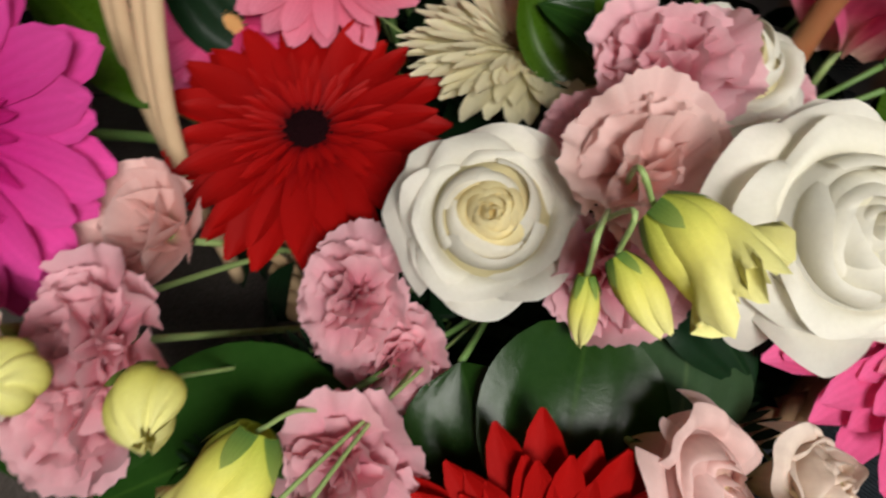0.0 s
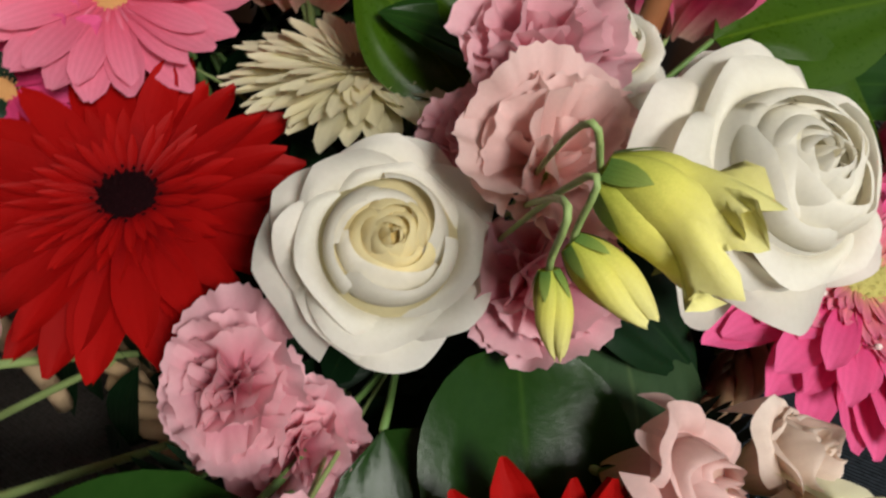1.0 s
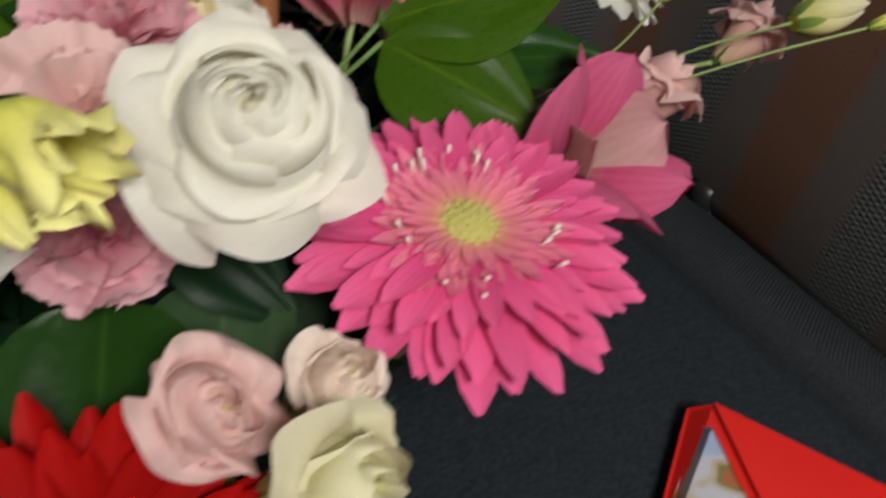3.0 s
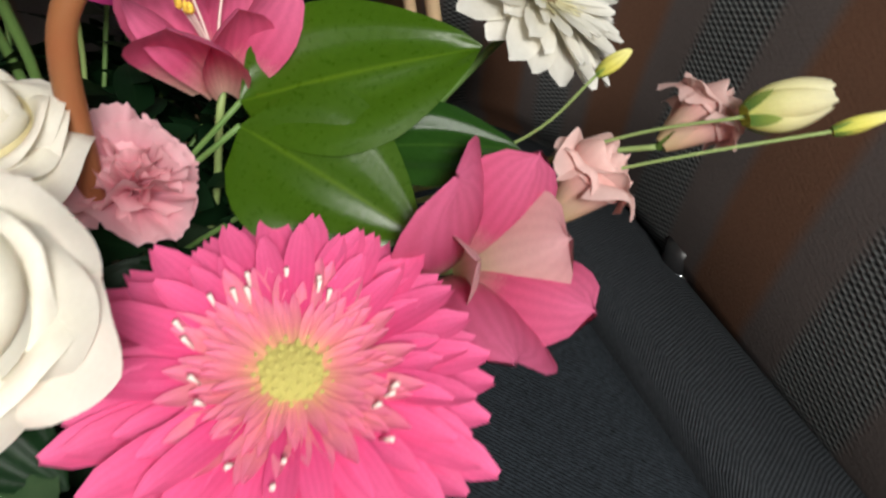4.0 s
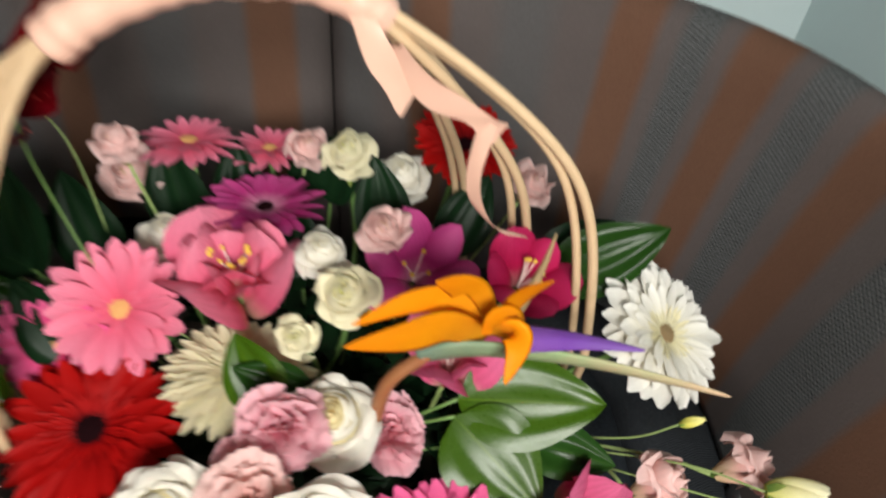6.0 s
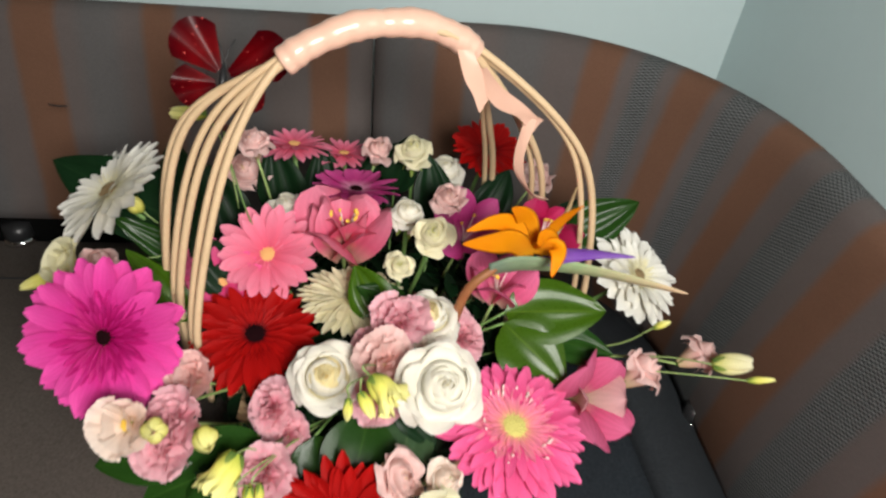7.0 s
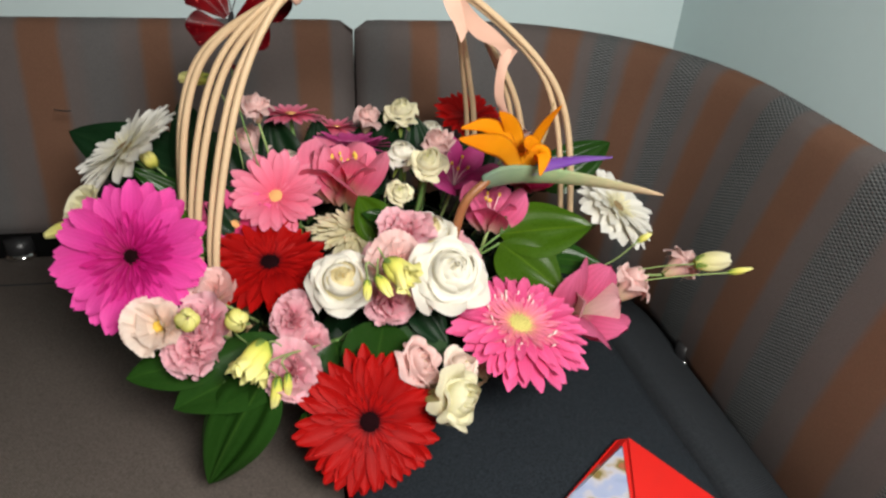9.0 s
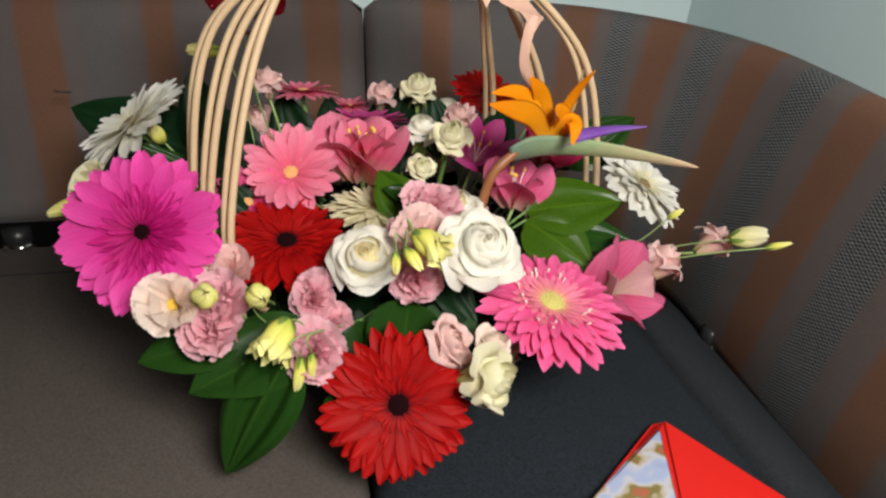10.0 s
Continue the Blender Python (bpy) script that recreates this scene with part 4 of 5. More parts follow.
def alstroemeria(centre, normal, radius, mat, label, spin=0.0, seed=1, pale=None, flare=0.75, root=None, width=0.36, closed=(), stamens=5):
    """Six tepals in a funnel, with stamens. The centre is the mouth of the funnel."""
    m = facing(centre, normal, spin, radius)
    fl = thing("alstroemeria", m, label, "alstroemeria", "alstroemerias in the basket")
    g = random.Random(seed)
    for k in range(6):
        outer = k % 2 == 0
        f = flare * (1.0 if outer else 0.82) * g.uniform(0.85, 1.12)
        me = tepal(pale if pale and k in closed else mat, width * (1.1 if outer else 0.8) * (0.8 if k in closed else 1), (1.15 if outer else 1.05) * (0.85 if k in closed else 1), f * (0.45 if k in closed else 1), seed * 9 + k)
        put("tepal", me, fl, Matrix.Translation((0, 0, -0.72)) @ Matrix.Rotation(radians(60 * k + g.uniform(-6, 6)), 4, "Z"))
    for k in range(stamens):
        a = g.uniform(0, 6.28)
        p = [(0, 0, -0.6), (0.08 * math.cos(a), 0.08 * math.sin(a), -0.2), (0.2 * math.cos(a), 0.2 * math.sin(a), 0.12)]
        st = put("stamen", tube("stamen", spline(p, 5), 0.012, MAT["filament"], 5), fl)
        bm = bmesh.new()
        bmesh.ops.create_icosphere(bm, subdivisions=1, radius=0.035, matrix=Matrix.Translation(p[-1]) @ Matrix.Diagonal((1, 1, 1.7, 1)))
        part("anther", bm, MAT["pollen"], st)
    stem_of(fl, m, "stem_pale", 0.0022, -0.72, root)
    return fl


def leaf_mesh(mat, width=0.5, fold=0.12, curl=0.2, ripple=0.0, seed=1, tip=1.0, nu=14, nv=14, rib=0.02):
    """A leaf one unit long along y, its face towards z."""
    ph = random.Random(seed).uniform(0, 6.28)

    def fn(u, v):
        w = width * 0.5 * math.sin(math.pi * min(1, u) ** 0.75) ** 0.75 * (1 - 0.25 * tip * max(0, u - 0.6)) + 0.008 * (1 - u)
        z = fold * abs(v) * w * 2 - curl * u * u + ripple * math.sin(7 * u + ph) * abs(v) + rib * width * math.cos(v * 9.4) * math.sin(math.pi * u)
        return (w * v, u, z)

    return sheet("blade", nu, nv, fn, MAT[mat])


def leaf(base, tip, face, mat, label, width=0.5, fold=0.12, curl=0.2, seed=1, root=None, ripple=0.02, stem=True, rib=0.028):
    """A leaf from base to tip whose face looks along face."""
    b, t = Vector(base), Vector(tip)
    y = (t - b)
    length = y.length
    y.normalize()
    z = Vector(face)
    z = (z - y * z.dot(y)).normalized()
    x = y.cross(z)
    m = Matrix.Translation(b) @ Matrix((x, y, z)).transposed().to_4x4() @ Matrix.Scale(length, 4)
    ob = thing("leaf", m, label, "leaf", "leaves in the basket")
    # the tip curls away, so lift the blade to keep the tip where it belongs
    put("blade", leaf_mesh(mat, width, fold, curl, ripple, seed, rib=rib), ob, pose(0, 0, 0, math.degrees(math.atan(curl))) if curl else None)
    if stem:
        r = Vector(root) if root else ROOT
        pts = [m.inverted() @ p for p in spline([b, b + (r - b) * 0.5 - y * 0.015, r], 6)]
        put("stalk", tube("stalk", pts, 0.0016 / length, MAT["stem"], 6), ob)
    return ob


# --- gerberas ---
TWO = [(30, 1.0, 0.108, 0.08, 0.03), (28, 0.93, 0.098, 0.16, 0.05), (26, 0.78, 0.09, 0.22, 0.05)]
gerbera((-0.255, -0.015, 0.745), (-0.12, -0.80, 0.58), 0.081, "magenta", "disc_dark", "magenta gerbera with a dark centre facing outwards",
        [(22, 1.0, 0.128, 0.05, 0.05), (19, 0.94, 0.12, 0.13, 0.03)], 0.10, 0.03, 0.15, "magenta_inner", ((34, 0.60, 0.085, 0.10), (30, 0.45, 0.08, 0.16), (24, 0.32, 0.07, 0.16)), 5, 3)
gerbera((-0.120, 0.032, 0.697), (0.02, -0.30, 0.95), 0.072, "red", "disc_dark", "red gerbera with a dark centre lying face up",
        [(24, 1.0, 0.125, 0.04, 0.06), (22, 0.92, 0.12, 0.12, 0.04)], 0.19, 0.05, 0.75, "red", ((34, 0.56, 0.085, 0.10), (30, 0.40, 0.08, 0.14)), 0, 5)
gerbera((-0.019, -0.160, 0.622), (-0.02, -0.80, 0.60), 0.076, "red", "disc_dark", "red gerbera with a dark centre hanging over the basket front",
        [(26, 1.0, 0.12, 0.03, 0.05), (24, 0.95, 0.115, 0.09, 0.04), (22, 0.84, 0.11, 0.14, 0.03)], 0.17, 0.05, 0.7, "red", ((34, 0.55, 0.085, 0.10), (30, 0.38, 0.08, 0.14)), 3, 8)
gerbera((0.161, -0.070, 0.660), (0.13, -0.19, 0.97), 0.086, "pink", "disc_yellow", "bright pink gerbera with a yellow-green centre",
        [(30, 1.0, 0.105, 0.02, 0.07), (28, 0.92, 0.10, 0.09, 0.06), (26, 0.76, 0.09, 0.14, 0.05)], 0.22, 0.06, 0.45, "pink_inner", ((36, 0.56, 0.10, 0.10), (40, 0.46, 0.09, 0.11), (44, 0.37, 0.085, 0.12)), 7, 11, 20)
gerbera((-0.113, 0.118, 0.741), (0.02, -0.62, 0.78), 0.056, "salmon", "disc_orange", "salmon pink gerbera with an orange centre",
        [(20, 1.0, 0.13, 0.32, 0.05), (15, 0.85, 0.12, 0.42, 0.05)], 0.16, 0.05, 0.35, "salmon", ((24, 0.36, 0.05, 0.2),), 0, 13)
gerbera((0.362, 0.145, 0.690), (0.45, -0.30, 0.84), 0.072, "white", "disc_brown", "white gerbera with a brown-ringed centre leaning out",
        [(24, 1.0, 0.14, 0.02, 0.12), (22, 0.85, 0.13, 0.16, 0.06), (22, 0.66, 0.11, 0.24, 0.02)], 0.16, 0.05, 0.3, "cream", ((34, 0.40, 0.075, 0.2), (30, 0.30, 0.07, 0.22)), 0, 17)
gerbera((-0.294, 0.174, 0.784), (-0.55, -0.08, 0.83), 0.075, "white", "disc_brown", "cream white gerbera seen from its side",
        [(26, 1.0, 0.13, 0.05, 0.08), (22, 0.85, 0.12, 0.2, 0.04), (22, 0.62, 0.10, 0.3, 0.02)], 0.18, 0.05, 0.4, "cream", ((34, 0.4, 0.03, 0.25),), 0, 19)
gerbera((-0.014, 0.080, 0.708), (0.04, 0.10, 0.99), 0.064, "cream", "disc_brown", "cream gerbera with a fringed middle",
        [(36, 1.0, 0.085, 0.0, 0.05), (36, 0.92, 0.08, 0.05, 0.03), (34, 0.80, 0.075, 0.10, 0.0), (32, 0.62, 0.07, 0.15, 0.0)], 0.18, 0.06, 0.35, "cream", ((36, 0.42, 0.06, 0.3), (30, 0.34, 0.06, 0.34)), 0, 23)
gerbera((0.178, 0.34, 0.755), (0.1, -0.30, 0.95), 0.056, "red", "disc_dark", "red gerbera at the back of the basket", TWO, 0.17, 0.05, 0.6, spin=4, seed=29)
gerbera((-0.095, 0.30, 0.778), (0.05, 0.22, 0.97), 0.05, "salmon", "disc_orange", "salmon pink gerbera at the back", [(20, 1.0, 0.12, 0.02, 0.10), (16, 0.8, 0.12, 0.2, 0.0)], 0.16, 0.05, 0.5, spin=8, seed=31)
gerbera((-0.03, 0.345, 0.738), (0.0, 0.18, 0.97), 0.045, "salmon", "disc_orange", "small salmon pink gerbera at the back", [(20, 1.0, 0.12, 0.02, 0.10), (16, 0.8, 0.12, 0.2, 0.0)], 0.16, 0.05, 0.6, spin=2, seed=37)
gerbera((-0.165, 0.10, 0.715), (-0.1, -0.75, 0.65), 0.052, "pink", "disc_orange", "pink gerbera behind the cane handle", [(20, 1.0, 0.12, 0.15, 0.02), (16, 0.8, 0.12, 0.3, 0.0)], 0.16, 0.05, 0.4, spin=2, seed=39)
gerbera((-0.012, 0.228, 0.758), (0.05, 0.22, 0.97), 0.058, "alst_purple", "disc_dark", "deep purple gerbera among the back flowers", [(18, 1.0, 0.14, 0.1, 0.02), (16, 0.8, 0.13, 0.25, 0.0)], 0.14, 0.05, 0.4, spin=2, seed=43)

# --- roses ---
rose((-0.038, -0.049, 0.724), (-0.02, -0.55, 0.84), 0.0395, 0, "open white rose with a warm cream heart", 20)
rose((0.075, -0.083, 0.750), (0.10, -0.56, 0.82), 0.0455, 1, "large open white rose", 60)
rose((0.068, 0.022, 0.738), (0.05, -0.25, 0.97), 0.038, 0, "white rose with a cream heart", 150)
rose((-0.098, 0.200, 0.748), (0.05, -0.2, 0.98), 0.034, 2, "small white rose half open", 10)
rose((-0.022, 0.285, 0.728), (0.0, -0.2, 0.98), 0.034, 2, "small white rose half open", 80)
rose((0.112, 0.300, 0.745), (0.1, -0.3, 0.95), 0.040, 2, "white rose at the back", 130)
rose((0.061, 0.270, 0.795), (-0.1, -0.35, 0.93), 0.032, 3, "pale yellow rose at the back", 40)

# --- lisianthus and carnations ---
DENSE = [(6, 1.0, 72), (6, 0.9, 50), (5, 0.78, 30), (4, 0.62, 12)]
OPEN = [(6, 1.0, 62), (6, 0.85, 40), (4, 0.6, 20)]
FULL = [(6, 1.0, 50), (6, 0.95, 34), (5, 0.9, 20), (4, 0.8, 8)]
CUP = "cup"  # half open, with rolled petals like a small rose
PINK, PALE = "pink ruffled carnation in full bloom", "pale pink lisianthus with a ruffled edge"
RUFF = dict(spread=0.95, ruffle=0.15, cup=0.14, frill=0.035)
FULLER = dict(spread=0.85, ruffle=0.06, cup=0.28, frill=0.02)
SOFT = dict(spread=0.85, ruffle=0.035, cup=0.30, frill=0.012)
blossom((-0.096, -0.055, 0.680), (-0.15, -0.60, 0.78), 0.021, "liz_pink", PINK, DENSE, 0, 3, "carnation", stretch=(0.9, 1.25), **RUFF)
blossom((-0.078, -0.072, 0.658), (0.05, -0.70, 0.70), 0.021, "liz_pink", PINK, DENSE, 40, 4, "carnation", **RUFF)
blossom((-0.096, -0.125, 0.666), (-0.05, -0.75, 0.66), 0.025, "liz_pink", PINK, DENSE, 10, 5, "lisianthus", stretch=(0.9, 1.2), **RUFF)
blossom((-0.176, -0.035, 0.704), (-0.2, -0.5, 0.84), 0.027, "liz_pale", PALE, OPEN, 20, 6, **SOFT)
blossom((-0.186, -0.090, 0.708), (-0.3, -0.5, 0.8), 0.027, "liz_pink", PINK, DENSE, 70, 7, "carnation", **RUFF)
blossom((-0.190, -0.110, 0.694), (-0.2, -0.6, 0.78), 0.027, "liz_pink", PINK, DENSE, 10, 8, "carnation", **RUFF)
blossom((-0.222, -0.100, 0.716), (-0.25, -0.75, 0.60), 0.030, "liz_blush", "open blush lisianthus with a yellow heart", [(5, 1.0, 54), (5, 0.86, 42), (3, 0.55, 40)], 0, 9, heart="pollen", spread=0.8, ruffle=0.09, cup=0.12, frill=0.025)
blossom((0.036, 0.006, 0.752), (-0.02, -0.35, 0.94), 0.026, "liz_pink", PINK, DENSE, 0, 10, "carnation", stretch=(1.2, 0.9), **RUFF)
blossom((0.006, -0.012, 0.728), (-0.2, -0.3, 0.93), 0.018, "liz_pink", PINK, DENSE, 30, 11, "carnation", **RUFF)
blossom((0.020, -0.045, 0.742), (0.0, -0.45, 0.89), 0.030, "liz_pale", PALE, OPEN, 50, 12, stretch=(1.15, 0.8), **RUFF)
blossom((0.012, -0.062, 0.702), (0.05, -0.8, 0.6), 0.026, "liz_pink", PINK, OPEN, 15, 13, **RUFF)
blossom((0.112, 0.040, 0.690), (0.25, -0.35, 0.9), 0.026, "liz_pink", PINK, DENSE, 0, 14, "carnation", stretch=(0.8, 1.3), **RUFF)
blossom((0.034, -0.130, 0.670), (0.50, -0.60, 0.55), 0.0290, "liz_pale", PALE, CUP, 0, 15, stretch=(0.9, 1.25), **SOFT)
blossom((0.080, -0.130, 0.660), (0.50, -0.30, 0.78), 0.026, "liz_blush", "blush lisianthus half open", CUP, 0, 16, **SOFT)
blossom((0.068, -0.172, 0.655), (0.66, -0.55, 0.45), 0.038, "liz_yellow", "pale yellow lisianthus half open", CUP, 0, 17, **SOFT)
rose((0.074, 0.095, 0.795), (-0.05, -0.5, 0.86), 0.030, 3, "cream yellow rose half open", 0)
rose((0.050, 0.150, 0.782), (0.0, -0.3, 0.95), 0.030, 2, "pure white rose half open", 50)
rose((0.038, 0.076, 0.763), (0.0, -0.6, 0.8), 0.021, 3, "small pale yellow rose", 100)
blossom((0.100, 0.175, 0.785), (0.1, -0.35, 0.93), 0.026, "liz_pale", PALE, CUP, 30, 21, **SOFT)
blossom((-0.160, 0.300, 0.735), (-0.15, -0.55, 0.8), 0.036, "liz_pale", PALE, CUP, 30, 22, **SOFT)
blossom((-0.140, 0.250, 0.81), (-0.1, -0.2, 0.97), 0.026, "liz_pale", PALE, CUP, 0, 23, **SOFT)
blossom((0.018, 0.305, 0.770), (0.2, -0.2, 0.95), 0.027, "liz_pale", PALE, CUP, 60, 24, **SOFT)
blossom((0.245, 0.290, 0.745), (0.3, -0.2, 0.9), 0.028, "liz_pale", PALE, CUP, 60, 25, **SOFT)
blossom((-0.292, 0.095, 0.742), (-0.2, -0.4, 0.88), 0.027, "liz_pale", PALE, CUP, 0, 26, **SOFT)
blossom((-0.325, 0.095, 0.745), (-0.45, -0.5, 0.74), 0.027, "liz_yellow", "pale yellow open lisianthus blossom", OPEN, 0, 27, **SOFT)
blossom((0.345, 0.022, 0.645), (0.62, 0.05, 0.75), 0.034, "liz_pale", "dusky pink lisianthus leaning out over the seat", CUP, 0, 28, root=(0.25, 0.08, 0.60), via=(0.30, 0.05, 0.62), **SOFT)
blossom((0.412, 0.026, 0.668), (0.85, 0.05, 0.50), 0.030, "liz_pale", "dusky pink lisianthus on a long stem", CUP, 0, 29, root=(0.25, 0.09, 0.60), via=(0.35, 0.05, 0.635), **SOFT)

# --- buds ---
YB = "yellow-green closed lisianthus bud"
bud((0.004, -0.090, 0.772), (0.66, -0.66, -0.25), 0.036, 0.025, "yellow bud drooping over the white roses", "bud", 1, via=(0.0, -0.078, 0.775), frilly=0.38, open_tip=0.42)
bud((-0.006, -0.098, 0.760), (0.50, -0.72, -0.45), 0.027, 0.014, YB, "bud", 2, via=(-0.004, -0.088, 0.768), open_tip=0.05)
bud((-0.016, -0.106, 0.762), (-0.05, -0.6, -0.8), 0.022, 0.010, YB, "bud", 3, via=(-0.010, -0.092, 0.770), open_tip=0.0)
bud((-0.190, -0.112, 0.728), (0.2, -0.6, 0.7), 0.026, 0.024, "pale yellow half-open bud", "bud", 4, frilly=0.16, root=(-0.17, -0.07, 0.64))
bud((-0.145, -0.122, 0.738), (0.3, -0.7, 0.3), 0.028, 0.023, "pale yellow half-open bud", "bud", 5, frilly=0.16, root=(-0.13, -0.06, 0.64), via=(-0.148, -0.1, 0.70))
bud((-0.118, -0.125, 0.708), (-0.45, -0.75, -0.5), 0.040, 0.030, "pale yellow half-open bud", "bud", 6, frilly=0.38, open_tip=0.42, root=(-0.08, -0.09, 0.62), via=(-0.105, -0.11, 0.69))
bud((-0.108, -0.138, 0.672), (-0.15, -0.3, -0.95), 0.034, 0.013, YB, "bud", 7, via=(-0.105, -0.14, 0.70), open_tip=0.1)
bud((-0.098, -0.140, 0.678), (-0.05, -0.3, -0.95), 0.026, 0.010, YB, "bud", 8, via=(-0.095, -0.138, 0.70), open_tip=0.0)
bud((-0.335, 0.095, 0.730), (-0.85, -0.3, -0.25), 0.045, 0.018, YB, "bud", 9)
bud((-0.19, 0.245, 0.850), (-0.9, -0.2, 0.1), 0.04, 0.018, YB, "bud", 10, open_tip=0.15, root=(-0.15, 0.2, 0.66), via=(-0.17, 0.235, 0.80))
bud((-0.26, 0.165, 0.765), (-0.3, -0.3, 0.8), 0.03, 0.02, YB, "bud", 11)
bud((0.405, -0.008, 0.690), (0.95, -0.15, 0.20), 0.045, 0.026, "pale yellow bud on a long thin stem", "liz_yellow", 12, root=(0.26, 0.08, 0.60), via=(0.36, 0.03, 0.66), open_tip=0.15)
bud((0.436, -0.034, 0.692), (0.92, -0.2, 0.3), 0.03, 0.009, YB, "bud", 13, root=(0.27, 0.07, 0.60), via=(0.37, 0.0, 0.665), open_tip=0.0)
bud((0.352, 0.05, 0.69), (0.7, -0.1, 0.6), 0.022, 0.009, YB, "bud", 14, root=(0.25, 0.09, 0.60), via=(0.32, 0.06, 0.65), open_tip=0.0)

# --- alstroemerias ---
alstroemeria((0.272, -0.030, 0.655), (0.20, -0.62, 0.75), 0.084, "alst_pink", "large pink alstroemeria with pale cupped tepals", 20, 1, "alst_pale", 0.58, width=0.43, closed=(1, 4), stamens=0)
alstroemeria((-0.026, 0.150, 0.768), (0.02, -0.04, 1.0), 0.078, "alst_coral", "coral pink alstroemeria with yellow anthers", 30, 2, None, 0.62, width=0.48)
alstroemeria((-0.022, 0.146, 0.774), (0.06, -0.08, 1.0), 0.056, "alst_coral", "coral pink alstroemeria half open behind another", 75, 6, None, 0.45, width=0.48)
alstroemeria((0.130, 0.165, 0.752), (0.1, -0.35, 0.93), 0.062, "alst_purple", "purple alstroemeria with wide open tepals", 0, 3, None, 0.9)
alstroemeria((0.225, 0.155, 0.755), (0.1, -0.4, 0.9), 0.060, "alst_crimson", "crimson alstroemeria with yellow anthers", 10, 4, None, 0.7)
alstroemeria((0.160, 0.088, 0.738), (0.04, -0.02, 1.0), 0.058, "alst_pink", "pink alstroemeria with dark streaked tepals", 30, 5, None, 0.62, width=0.44)

# --- leaves ---
LB, LD = "broad bright green leaf with parallel veins", "dark green glossy leaf"
leaf((0.166, 0.062, 0.704), (0.284, 0.050, 0.718), (0.0, -0.55, 0.83), "leaf_bright", LB, 0.66, 0.05, 0.10, 1, rib=0.014)
leaf((0.163, 0.048, 0.700), (0.232, -0.012, 0.662), (0.0, -0.62, 0.78), "leaf_bright", LB, 0.82, 0.05, 0.08, 2, rib=0.014)
leaf((0.005, -0.062, 0.672), (-0.022, -0.150, 0.618), (0.05, -0.6, 0.8), "leaf", LD, 0.74, 0.08, 0.15, 3, rib=0.006)
leaf((-0.05, -0.075, 0.66), (-0.03, -0.15, 0.60), (-0.1, -0.7, 0.7), "leaf", LD, 0.7, 0.08, 0.15, 4, rib=0.006)
leaf((0.05, -0.06, 0.665), (0.035, -0.115, 0.640), (0.1, -0.5, 0.86), "leaf_round", "matt grey-green round leaf", 0.95, 0.05, 0.1, 5)
leaf((0.035, -0.045, 0.69), (0.075, -0.085, 0.65), (0.1, -0.6, 0.8), "leaf_dark", LD, 0.6, 0.1, 0.15, 6)
leaf((-0.095, -0.09, 0.665), (-0.215, -0.125, 0.628), (-0.1, -0.6, 0.79), "leaf", LD, 0.60, 0.12, 0.1, 7, rib=0.010)
leaf((-0.116, -0.12, 0.668), (-0.188, -0.155, 0.546), (-0.25, -0.80, 0.52), "leaf", "green leaf with deep parallel ribs", 0.50, 0.16, 0.12, 9, rib=0.11)
leaf((-0.165, -0.09, 0.665), (-0.262, -0.10, 0.652), (-0.2, -0.6, 0.77), "leaf", LD, 0.56, 0.08, 0.1, 10, rib=0.010)
leaf((-0.13, -0.09, 0.655), (-0.21, -0.09, 0.62), (-0.3, -0.7, 0.6), "leaf_dark", LD, 0.5, 0.1, 0.1, 11)
leaf((-0.20, 0.16, 0.74), (-0.375, 0.235, 0.785), (0.1, -0.8, 0.6), "leaf_dark", LD, 0.45, 0.08, 0.1, 12)
leaf((-0.20, 0.16, 0.73), (-0.225, 0.215, 0.835), (-0.2, -0.9, 0.3), "leaf_dark", LD, 0.55, 0.1, 0.1, 13)
leaf((-0.17, 0.13, 0.69), (-0.285, 0.14, 0.775), (0.2, -0.7, 0.7), "leaf", LD, 0.28, 0.1, 0.1, 14)
leaf((-0.19, 0.05, 0.70), (-0.262, 0.10, 0.760), (0.2, -0.6, 0.8), "leaf_bright", "young bright green leaf", 0.35, 0.15, 0.1, 15)
leaf((0.02, 0.04, 0.715), (-0.012, 0.085, 0.755), (-0.35, -0.4, 0.85), "leaf_bright", "broad leaf behind the cream gerbera", 0.75, 0.1, 0.1, 16)
leaf((0.05, 0.05, 0.72), (-0.01, 0.06, 0.745), (0.1, -0.5, 0.85), "leaf", LD, 0.55, 0.1, 0.1, 17)
leaf((0.26, 0.2, 0.70), (0.365, 0.215, 0.76), (0.1, -0.7, 0.7), "leaf", LD, 0.55, 0.1, 0.15, 18)
leaf((0.25, 0.22, 0.69), (0.33, 0.26, 0.725), (0.1, -0.7, 0.7), "leaf_dark", LD, 0.6, 0.1, 0.15, 19)
leaf((0.04, 0.28, 0.72), (0.062, 0.30, 0.80), (-0.3, -0.7, 0.6), "leaf_dark", LD, 0.6, 0.1, 0.15, 20)
leaf((0.0, 0.30, 0.71), (0.05, 0.32, 0.775), (-0.3, -0.7, 0.6), "leaf_dark", LD, 0.55, 0.1, 0.15, 21)
leaf((0.22, 0.04, 0.68), (0.295, 0.02, 0.675), (0.1, -0.5, 0.86), "leaf", LD, 0.6, 0.1, 0.15, 22)
leaf((-0.08, -0.13, 0.62), (-0.06, -0.175, 0.60), (-0.1, -0.8, 0.5), "leaf", LD, 0.7, 0.1, 0.1, 23)
leaf((-0.14, 0.09, 0.70), (-0.20, 0.13, 0.76), (-0.1, -0.7, 0.7), "leaf_dark", LD, 0.6, 0.1, 0.1, 24)

